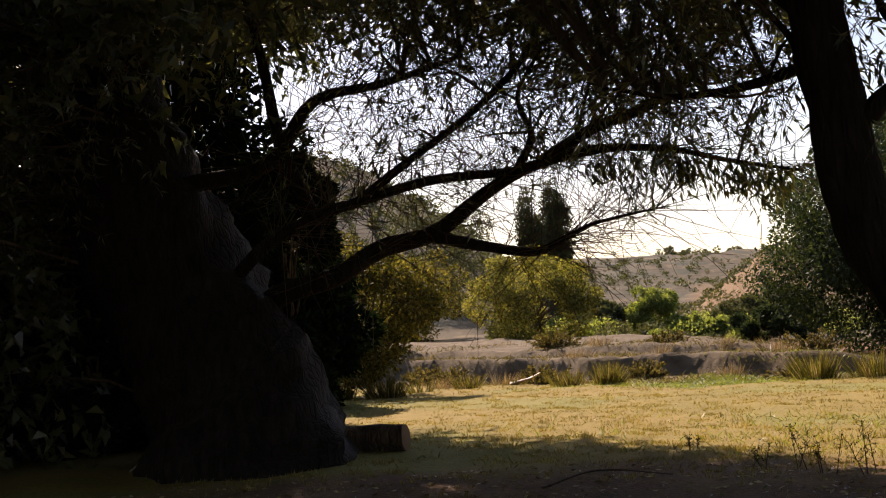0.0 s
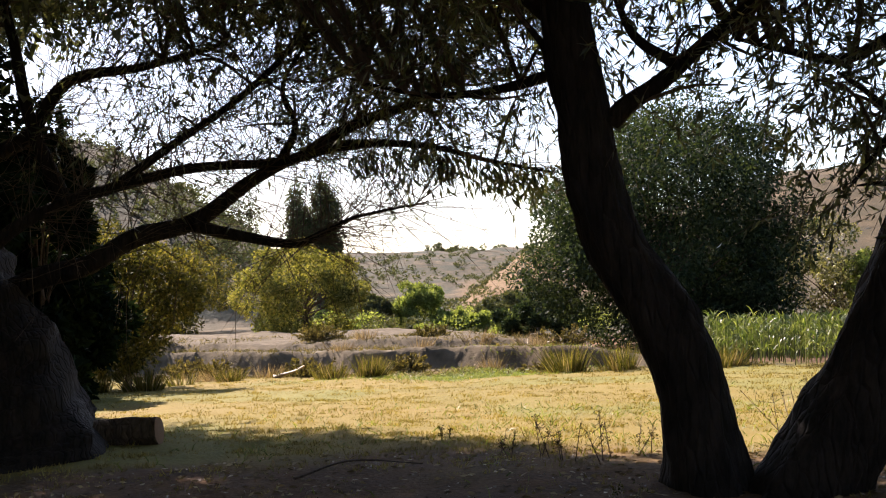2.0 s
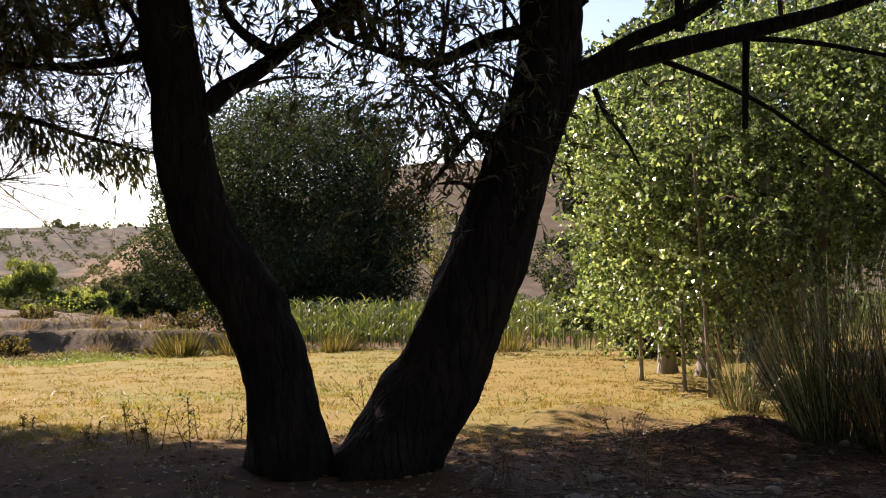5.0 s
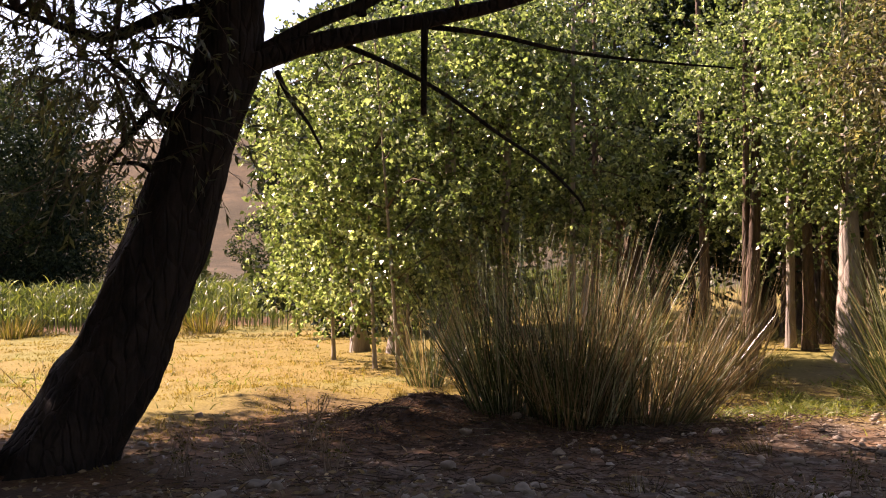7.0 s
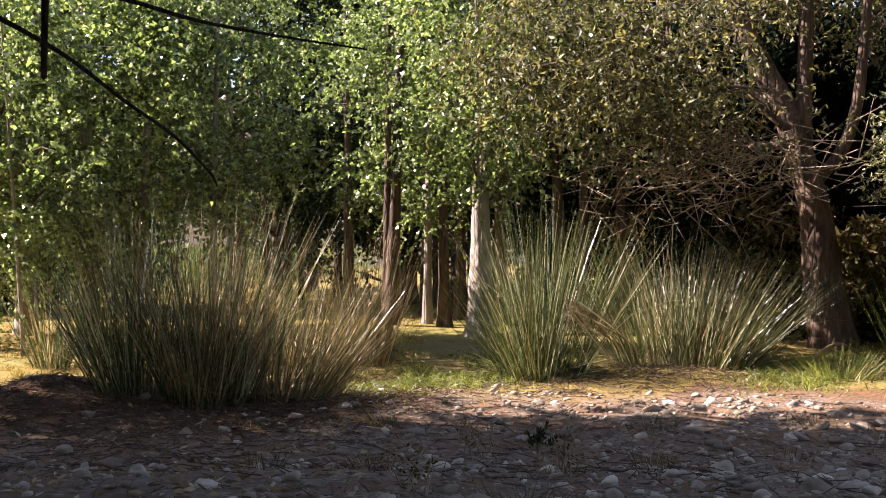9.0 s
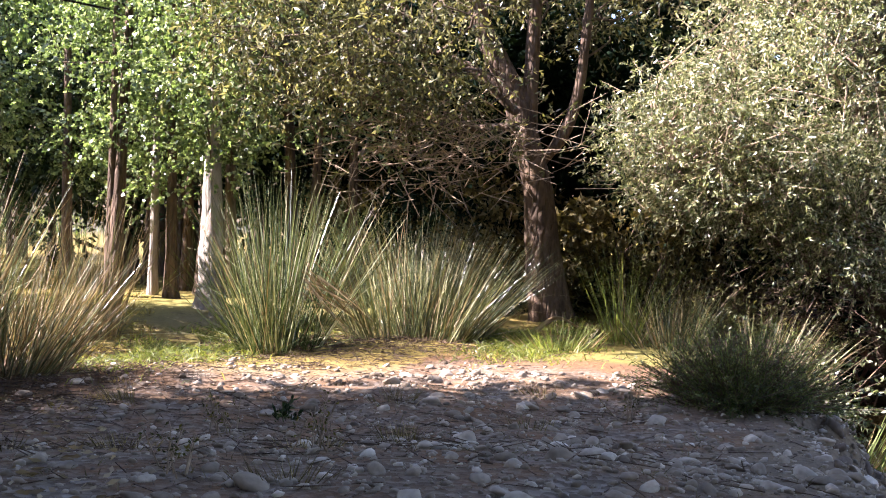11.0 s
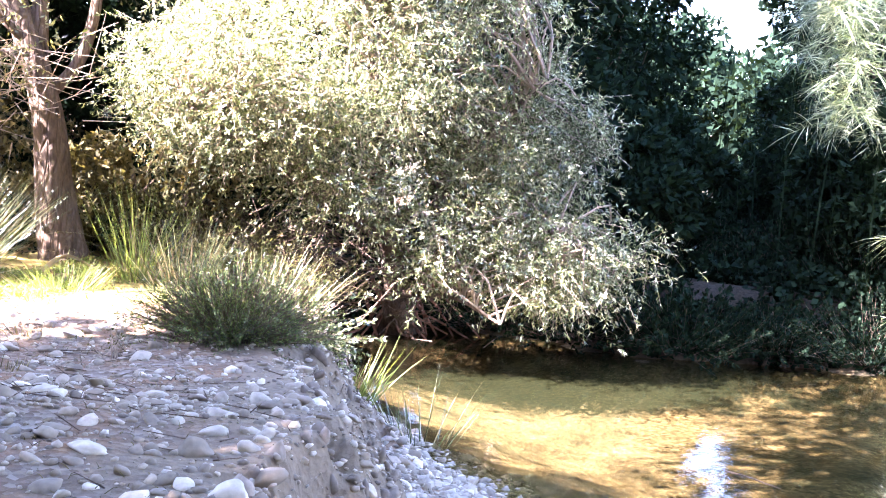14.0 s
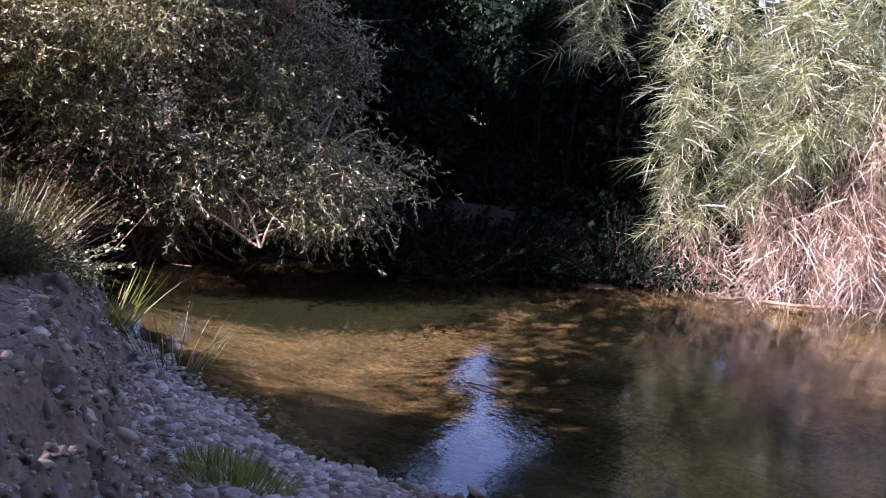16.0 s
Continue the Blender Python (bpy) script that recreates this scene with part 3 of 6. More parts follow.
def foliage(tree, lines, blobs, leaf, wood, material, length, width, droop=0.4, clusters=40, spread=0.45, twigs=14, leaves=9, shell=0.5, twig_len=0.45, branch=0.018, twig_r=0.004, wood_share=1.0):
    """Boughs from the limbs to clusters in the blobs, twigs round each cluster, and leaves along each twig."""
    centres = np.concatenate([in_blob(c, r, max(2, int(clusters * w)), shell)[0] for c, r, w in blobs])
    roots = nearest_on(lines, centres)
    boughs = []
    for a, b in list(zip(roots, centres))[::max(1, round(1 / wood_share))]:
        gap = np.linalg.norm(b - a)
        if gap < 0.25:
            continue
        mid = (a + b) / 2 + rng.normal(size=3) * 0.12 * gap + np.array([0, 0, 0.12 * gap])
        boughs.append(tube([a, mid, b], branch * (0.6 + 0.5 * gap ** 0.5), 0.006, 4, 6))
    n = len(centres)
    idx = np.repeat(np.arange(n), twigs)
    start = centres[idx] + rng.normal(size=(len(idx), 3)) * spread * np.array([1, 1, 0.75])
    out = unit(start - centres[idx])
    d = unit(out + rng.normal(size=out.shape) * 0.5 + np.array([0, 0, -droop]))
    tl = twig_len * (0.6 + 0.8 * rng.random(len(idx)))[:, None]
    a, b = start - d * tl * 0.5, start + d * tl * 0.5
    few = slice(None, None, max(1, round(1 / wood_share)))
    sv = stick_quads(a[few], b[few], twig_r, twig_r * 0.5)
    if boughs:
        bv = join(boughs)
        tagged(part("bough_tangle", bv[0], bv[1], wood, tree), kind="stuff")
    tagged(part("twig_tangle", sv[0], sv[1], wood, tree), kind="stuff")
    k = np.repeat(np.arange(len(idx)), leaves)
    f = rng.random(len(k))[:, None]
    p = a[k] + (b[k] - a[k]) * f
    ld = unit(d[k] + rng.normal(size=(len(k), 3)) * 0.75 + np.array([0, 0, -droop * 0.8]))
    s = 0.65 + 0.7 * rng.random(len(k))
    lv = leaf_tris(p, ld, length * s, width * s * 1.25) if wood_share < 0.3 else leaf_quads(p, ld, length * s, width * s)
    return tagged(part("crown", lv[0], lv[1], material, tree), kind="stuff")


def tree_of(label, base, limbs, blobs, material, wood, category="tree", group="", bark=None, **kw):
    """A tree: an empty at its foot, a trunk, limbs, boughs, twigs and a crown of single leaves."""
    root = thing("tree", base, label, category, group)
    lines = []
    for k, (pts, r0, r1) in enumerate(limbs):
        big = r0 > 0.15
        v, f = tube(pts, r0, r1, 28 if big else 10, 16 * len(pts) if big else 5 * len(pts), 0.16 if big else 0.12, 0.22 if k == 0 else 0.0, 1.0, 15 if big else 0)
        part("trunk" if k == 0 else "limb", v, f, bark or wood, root, soft=True)
        lines.append(spline(pts, 12)[3 if k == 0 else 1:])
    if blobs:
        foliage(root, lines, blobs, "leaf", wood, material, **kw)
    return root


def shade_crown(root, limbs, blobs):
    """Leaf masses added mostly out of view, placed to cast the shade below."""
    foliage(root, [spline(p, 12) for p, a, b in limbs], blobs, "leaf", M_TWIG, M_WILLOW, 0.17, 0.075, 0.3, 60, 0.5, 14, 7, 0.2, 0.5, wood_share=0.1)


def great_willow():
    """The broad old willow with long arching limbs."""
    limbs = [
        ([(-2.3, 13.2, -0.3), (-2.45, 13.2, 0.8), (-3.0, 13.2, 2.0), (-3.6, 13.2, 3.4), (-4.2, 13.3, 5.2), (-4.6, 13.6, 7.0)], 1.10, 0.45),
        ([(-2.25, 13.01, 1.51), (-1.66, 12.80, 1.76), (-1.14, 12.55, 1.88), (-0.65, 12.59, 2.16), (-0.04, 12.60, 2.32), (0.59, 12.59, 2.77), (1.08, 12.55, 2.99), (1.68, 12.48, 3.11), (2.38, 12.36, 3.07), (3.04, 12.21, 2.89), (3.68, 12.02, 2.74)], 0.13, 0.013),
        ([(-2.41, 12.88, 1.76), (-1.89, 12.46, 2.21), (-1.35, 12.53, 2.52), (-0.74, 12.58, 2.71), (-0.07, 12.60, 2.87), (0.72, 12.58, 2.92), (1.20, 12.54, 3.01)], 0.075, 0.04),
        ([(-0.07, 12.50, 2.26), (0.43, 12.50, 2.14), (0.97, 12.46, 2.05), (1.27, 12.43, 2.16), (1.63, 12.39, 2.32), (2.33, 12.27, 2.45)], 0.07, 0.008),
        ([(-2.74, 12.60, 2.93), (-1.85, 12.77, 3.15), (-1.34, 12.83, 3.82), (-0.59, 12.89, 3.99), (0.30, 12.90, 4.27)], 0.10, 0.025),
        ([(-0.92, 12.57, 2.64), (-0.37, 12.60, 3.05), (0.45, 12.60, 3.64), (1.05, 12.56, 4.28), (1.18, 12.54, 5.01)], 0.055, 0.025),
        ([(1.08, 12.55, 2.99), (1.63, 12.49, 3.32), (2.41, 12.36, 3.62), (3.06, 12.20, 4.22), (3.32, 12.13, 4.90)], 0.075, 0.02),
        ([(-1.37, 12.73, 2.51), (-1.70, 12.69, 3.38), (-1.85, 12.67, 4.19), (-2.06, 12.63, 5.18)], 0.085, 0.04),
        ([(0.84, 12.57, 2.94), (1.01, 12.56, 3.30), (0.88, 12.57, 3.73), (1.14, 12.55, 4.21)], 0.05, 0.015),
        ([(-2.97, 12.85, 3.28), (-3.74, 12.64, 4.27), (-4.27, 12.47, 5.36)], 0.3, 0.12),
        # unseen limbs added to carry the shade-casting leaves
        ([(-4.2, 13.3, 5.2), (-3.4, 10.8, 7.2), (-2.0, 7.6, 7.8), (0.6, 5.6, 7.9), (3.0, 3.4, 7.8)], 0.20, 0.04),
        ([(-3.6, 13.5, 3.6), (-3.4, 15.6, 6.0), (-2.8, 18.2, 7.4), (-2.8, 21.4, 7.7)], 0.14, 0.03),
    ]
    blobs = [((-6.5, 13.5, 6.2), (2.6, 2.2, 2.0), 1.2), ((-3.5, 13.6, 6.6), (2.4, 2.2, 2.0), 0.9), ((-0.8, 12.8, 6.2), (2.2, 1.8, 1.3), 0.6), ((1.6, 12.6, 5.4), (1.8, 1.6, 1.3), 1.0),
             ((-1.4, 12.6, 4.4), (1.8, 1.2, 0.7), 0.28), ((0.7, 12.4, 4.4), (1.6, 1.0, 0.6), 0.3), ((2.4, 12.2, 3.7), (1.2, 0.8, 0.5), 0.3), ((-6.2, 13.8, 3.4), (2.0, 1.6, 1.6), 0.8), ((0.2, 12.5, 3.5), (1.4, 0.6, 0.5), 0.25), ((1.6, 12.4, 3.7), (1.2, 0.5, 0.4), 0.25),
             ((-4.6, 12.2, 4.0), (1.6, 1.0, 1.2), 0.6)]
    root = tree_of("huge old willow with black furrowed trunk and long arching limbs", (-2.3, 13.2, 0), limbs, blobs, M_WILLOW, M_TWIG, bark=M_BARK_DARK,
                   length=0.095, width=0.02, droop=0.5, clusters=56, spread=0.5, twigs=16, leaves=9, twig_len=0.6)
    shade_crown(root, limbs, [((-5.0, 16.2, 6.6), (2.6, 2.0, 1.4), 1), ((-2.0, 15.6, 7.0), (2.4, 1.8, 1.4), 1), ((0.2, 14.6, 6.4), (1.8, 1.4, 1.2), 0.8), ((-3.5, 13.5, 8.0), (3.0, 2.0, 1.2), 1), ((0.5, 12.8, 7.0), (2.4, 1.6, 1.2), 1), ((-7.5, 15.0, 6.6), (2.0, 2.2, 1.6), 1), ((-7.6, 14.2, 3.4), (1.6, 1.6, 2.0), 0.8), ((-6.0, 13.6, 1.6), (1.6, 1.2, 1.5), 1), ((-1.0, 17.8, 7.3), (1.8, 1.0, 0.6), 0.5), ((-5.6, 12.2, 4.4), (2.0, 0.8, 1.3), 1.0), ((-3.0, 12.2, 4.9), (1.6, 0.8, 0.8), 0.55), ((-6.4, 12.8, 2.4), (1.6, 0.9, 1.4), 1), ((-2.3, 20.6, 7.9), (1.4, 1.5, 0.6), 1), ((-0.8, 19.4, 7.8), (1.2, 1.1, 0.5), 0.8), ((-3.4, 22.8, 7.6), (1.0, 1.2, 0.6), 0.8), ((-4.0, 20.2, 7.5), (1.4, 1.4, 0.7), 1), ((-3.0, 9.6, 7.7), (2.6, 2.2, 0.9), 1), ((-1.0, 6.6, 7.9), (2.2, 2.0, 0.9), 1), ((-4.6, 6.6, 7.9), (2.2, 2.2, 0.9), 1), ((1.2, 4.8, 7.9), (2.0, 2.0, 0.9), 0.9), ((3.2, 3.0, 7.8), (1.6, 1.8, 0.8), 0.8)])
    # bare twigs that hang under and stand over the long limbs
    lines = [spline(p, 40) for p, r0, r1 in limbs[1:7]]
    q = np.concatenate([ln[8:] for ln in lines])
    a = q[rng.integers(0, len(q), 1100)]
    d = unit(rng.normal(size=a.shape) * [1, 0.5, 0.8] + [0.45, 0, 0.25])
    b = a + d * (0.3 + 0.7 * rng.random((len(a), 1)))
    c = b + unit(d + rng.normal(size=a.shape) * 0.5) * (0.2 + 0.4 * rng.random((len(a), 1)))
    e = b + unit(d + rng.normal(size=a.shape) * 0.6) * (0.2 + 0.3 * rng.random((len(a), 1)))
    v, f = join([stick_quads(a, b, 0.006, 0.0035), stick_quads(b, c, 0.0035, 0.0015), stick_quads(b, e, 0.0035, 0.0015)])
    tagged(part("bare_twig_tangle", v, f, M_TWIG, root), kind="stuff")
    # leaf sprays that hang from the end of the lowest limb
    tip = np.array([(1.68, 12.48, 3.11), (2.38, 12.36, 3.07), (3.04, 12.21, 2.89), (3.57, 12.05, 2.78)])
    line = spline(tip, 60)
    s = line[rng.integers(0, 60, 110)] + rng.normal(size=(110, 3)) * 0.06
    k = np.repeat(np.arange(110), 7)
    p = s[k] + rng.normal(size=(len(k), 3)) * 0.05 - np.array([0, 0, 1.0]) * rng.random((len(k), 1)) * 0.28
    v, f = leaf_quads(p, rng.normal(size=p.shape) * 0.4 + [0.15, 0, -1], 0.13, 0.032)
    tagged(part("hanging_spray", v, f, M_WILLOW, root), kind="stuff")


def twin_willow():
    limbs = [
        ([(3.68, 8.36, -0.16), (3.62, 8.38, 0.35), (3.53, 8.42, 0.86), (3.35, 8.50, 1.30), (3.09, 8.59, 1.82), (2.96, 8.64, 2.34), (2.89, 8.66, 2.86), (2.81, 8.69, 3.39), (2.74, 8.71, 3.91), (2.66, 8.73, 4.53)], 0.27, 0.15),
        ([(3.08, 8.60, 2.71), (3.20, 8.55, 2.85), (3.46, 8.45, 3.03), (3.75, 8.33, 3.29), (4.10, 8.16, 3.58), (4.45, 7.97, 3.95)], 0.085, 0.035),
        ([(2.75, 8.71, 2.82), (2.66, 8.73, 3.12), (2.62, 8.75, 3.34), (2.40, 8.81, 3.65)], 0.045, 0.02),
        ([(2.93, 8.75, 3.41), (2.56, 8.87, 3.76), (2.05, 8.99, 4.19)], 0.11, 0.05),
        ([(2.77, 8.80, 3.94), (2.98, 8.74, 4.39), (3.40, 8.58, 5.01)], 0.14, 0.06),
        ([(2.94, 9.07, 3.25), (2.46, 9.20, 3.11), (1.89, 9.33, 3.06), (1.33, 9.42, 3.17)], 0.05, 0.012),
        ([(3.55, 8.31, 3.10), (3.23, 8.43, 3.36), (3.07, 8.49, 3.80)], 0.05, 0.02),
    ]
    blobs = [((2.6, 10.4, 6.4), (2.8, 2.6, 2.2), 1.6), ((1.2, 9.4, 5.3), (1.6, 1.6, 1.1), 0.8), ((3.4, 8.9, 4.4), (1.5, 1.1, 0.5), 0.4), ((2.0, 9.4, 3.9), (1.1, 0.8, 0.5), 0.42), ((2.3, 9.3, 3.35), (0.9, 0.5, 0.5), 0.2),
             ((4.0, 8.4, 3.25), (0.55, 0.5, 0.3), 0.1), ((3.3, 12.5, 6.6), (2.2, 2.0, 1.6), 0.9)]
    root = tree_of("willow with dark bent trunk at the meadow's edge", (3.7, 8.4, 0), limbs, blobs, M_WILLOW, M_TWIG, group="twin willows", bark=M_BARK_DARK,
                   length=0.10, width=0.022, droop=0.55, clusters=58, spread=0.42, twigs=16, leaves=10, twig_len=0.5)
    shade_crown(root, limbs, [((2.4, 11.6, 7.2), (2.4, 2.2, 1.3), 1), ((3.8, 10.2, 6.8), (2.0, 1.8, 1.2), 1), ((1.2, 9.6, 6.6), (2.0, 1.8, 1.2), 1), ((2.2, 14.3, 5.9), (2.4, 1.4, 0.8), 1), ((4.6, 13.6, 6.2), (1.7, 1.6, 0.8), 0.9), ((0.5, 7.5, 7.4), (2.4, 2.2, 1.2), 1)])


def leaning_willow():
    limbs = [
        ([(4.24, 8.08, -0.22), (4.44, 7.98, 0.27), (4.73, 7.80, 0.86), (4.95, 7.66, 1.49), (5.16, 7.52, 2.24), (5.30, 7.42, 2.78), (5.38, 7.36, 3.28), (5.42, 7.33, 3.95)], 0.33, 0.20),
        ([(5.41, 7.27, 2.88), (5.72, 7.04, 3.03), (6.04, 6.77, 3.13), (6.36, 6.49, 3.21), (6.69, 6.15, 3.30), (6.97, 5.83, 3.40), (7.37, 5.34, 3.61)], 0.088, 0.045),
        ([(5.50, 7.21, 2.98), (5.85, 6.94, 3.22), (6.14, 6.69, 3.37), (6.48, 6.36, 3.65)], 0.06, 0.035),
        ([(6.04, 6.91, 3.09), (6.36, 6.62, 2.90), (6.64, 6.35, 2.68), (6.90, 6.07, 2.39), (7.12, 5.81, 2.15), (7.28, 5.61, 1.89), (7.32, 5.56, 1.78)], 0.022, 0.008),
        ([(5.18, 7.55, 2.48), (4.92, 7.71, 2.54), (4.81, 7.78, 2.41), (4.63, 7.88, 2.16)], 0.045, 0.012),
        ([(5.55, 7.04, 2.84), (5.62, 6.99, 2.65), (5.73, 6.90, 2.45), (5.81, 6.84, 2.26)], 0.022, 0.008),
        ([(5.43, 7.57, 3.37), (5.12, 7.79, 3.31), (4.72, 8.04, 3.12), (4.38, 8.24, 3.22), (4.07, 8.40, 3.34)], 0.06, 0.015),
        ([(5.24, 7.70, 2.39), (5.04, 7.84, 2.55), (4.90, 7.93, 2.80), (4.68, 8.07, 3.03)], 0.05, 0.012),
        ([(5.02, 7.65, 2.00), (4.84, 7.76, 2.16), (4.67, 7.86, 2.16)], 0.03, 0.008),
        ([(6.37, 6.62, 3.24), (6.85, 6.13, 3.15), (7.24, 5.67, 3.00), (7.61, 5.16, 2.90), (7.94, 4.64, 2.82)], 0.024, 0.007),
        ([(5.51, 7.32, 3.49), (5.38, 7.41, 3.99), (5.21, 7.53, 4.66)], 0.16, 0.08),
        ([(6.11, 6.72, 3.27), (6.10, 6.73, 3.65)], 0.04, 0.03),
        ([(6.42, 6.36, 3.24), (6.41, 6.36, 2.95), (6.41, 6.37, 2.52)], 0.03, 0.022),
        # limbs added out of view to hold leaves that shade the water
        ([(6.0, 4.8, 6.3), (7.4, 2.8, 6.8), (8.8, 1.2, 7.0), (9.8, 0.4, 7.0)], 0.07, 0.02),
        ([(5.2, 6.6, 5.6), (6.0, 4.8, 6.3), (6.3, 2.8, 6.6), (6.0, 0.8, 6.5)], 0.10, 0.03),
    ]
    blobs = [((4.5, 8.0, 6.6), (2.0, 2.4, 2.0), 1.5), ((5.9, 6.3, 5.6), (1.4, 1.9, 1.3), 1.0), ((4.7, 7.9, 3.7), (0.7, 0.6, 0.4), 0.22), ((4.7, 7.9, 3.0), (0.62, 0.5, 0.5), 0.26),
             ((4.95, 7.8, 2.45), (0.42, 0.4, 0.3), 0.1), ((5.4, 6.0, 7.4), (2.4, 2.4, 1.6), 0.9)]
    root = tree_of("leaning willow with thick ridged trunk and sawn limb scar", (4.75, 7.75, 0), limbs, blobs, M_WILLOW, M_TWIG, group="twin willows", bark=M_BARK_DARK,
            length=0.10, width=0.022, droop=0.5, clusters=58, spread=0.4, twigs=16, leaves=10, twig_len=0.45)
    shade_crown(root, limbs, [((4.8, 8.6, 7.4), (2.0, 2.2, 1.3), 1), ((5.2, 7.2, 6.6), (1.5, 1.8, 1.1), 1), ((6.5, 3.0, 6.6), (1.5, 1.7, 0.9), 1.1), ((6.0, 1.0, 6.4), (1.6, 1.8, 0.9), 1.1), ((8.7, 0.9, 6.8), (1.1, 1.4, 0.6), 0.6), ((9.8, 0.5, 7.0), (0.9, 1.2, 0.5), 0.45), ((8.4, 3.2, 6.9), (1.0, 1.0, 0.5), 0.6), ((7.7, 2.2, 6.8), (0.8, 1.0, 0.5), 0.5), ((3.6, 7.6, 7.0), (2.0, 1.8, 1.2), 0.8), ((4.6, 11.6, 6.9), (1.0, 1.0, 0.5), 0.6), ((5.5, 10.5, 6.9), (1.0, 1.0, 0.5), 0.6), ((6.2, 9.4, 6.9), (0.9, 0.9, 0.5), 0.4), ((6.9, 8.2, 6.9), (0.8, 0.8, 0.4), 0.3), ((10.6, 1.2, 6.6), (0.8, 1.0, 0.4), 0.3), ((5.2, 5.8, 7.4), (1.8, 1.6, 1.2), 0.9), ((3.2, 4.6, 7.6), (2.2, 2.0, 1.2), 0.9), ((4.4, 10.4, 6.4), (1.4, 1.5, 0.9), 0.8)])


great_willow()
twin_willow()
leaning_willow()


def poplar(x, y, r, top, low, crown_r, n, lean=(0, 0), pale=True):
    z = ground_at(x, y)
    pts = [(x, y, z - 0.1), (x + lean[0] * 0.3, y + lean[1] * 0.3, z + top * 0.3), (x + lean[0], y + lean[1], z + top)]
    h = (top - low) / 2
    blobs = [((x + lean[0] * 0.7, y + lean[1] * 0.7, z + low + h), (crown_r, crown_r, h), 1.0)]
    return tree_of("slender poplar with pale trunk and glossy green leaves", (x, y, z), [(pts, r, r * 0.35)], blobs if n else [], M_POPLAR, M_TWIG, group="poplar grove", bark=M_BARK_PALE if pale else M_BARK_BROWN,
                   length=0.058, width=0.052, droop=0.35, clusters=int(n * 0.5), spread=0.30, twigs=20, leaves=17, shell=0.5, twig_len=0.40, wood_share=0.34)


for x, y, r, top, low, cr, n in ((11.8, 13.3, 0.14, 4.9, 0.5, 1.5, 80), (11.9, 12.6, 0.13, 5.2, 0.5, 1.4, 60), (11.7, 11.2, 0.14, 5.2, 0.5, 1.5, 85), (11.7, 10.4, 0.09, 5.2, 0.9, 1.2, 80),
                                 (11.9, 9.3, 0.06, 5.2, 1.3, 1.1, 75), (15.8, 8.3, 0.08, 5.6, 1.5, 1.0, 75), (16.8, 9.4, 0.08, 5.6, 1.5, 1.2, 60), (14.4, 6.75, 0.165, 5.6, 1.9, 0.9, 80), (10.7, 12.6, 0.03, 4.6, 0.6, 1.1, 50), (11.2, 11.6, 0.03, 4.9, 0.6, 1.2, 50), (10.4, 11.4, 0.03, 4.6, 0.7, 1.0, 50), (9.9, 10.4, 0.03, 4.4, 1.0, 1.0, 60), (13.5, 6.3, 0.03, 5.2, 2.0, 0.75, 60)):
    poplar(x, y, r, top, low, cr, n, (0.9, 0.4) if r > 0.15 else (rng.normal() * 0.15, rng.normal() * 0.15))
# brown bark in place of pale, here and below, stands for grove shade
for x, y, r in ((15.6, 7.9, 0.10), (16.2, 7.7, 0.09), (16.9, 8.3, 0.11), (15.2, 8.6, 0.12), (17.4, 7.2, 0.10), (16.4, 6.3, 0.12), (15.7, 5.8, 0.09), (17.8, 9.4, 0.11), (16.6, 10.2, 0.10)):
    poplar(x, y, r, 6.5, 3.0, 1.3, 0, (rng.normal() * 0.3, rng.normal() * 0.3), False)
for k in range(26):
    x, y = 15.2 + 6.5 * rng.random(), 4.2 + 11.5 * rng.random()
    poplar(x, y, 0.06 + 0.05 * rng.random(), 6.5 + 1.5 * rng.random(), 1.9, 1.25, 34, (rng.normal() * 0.2, rng.normal() * 0.2), rng.random() < 0.1)


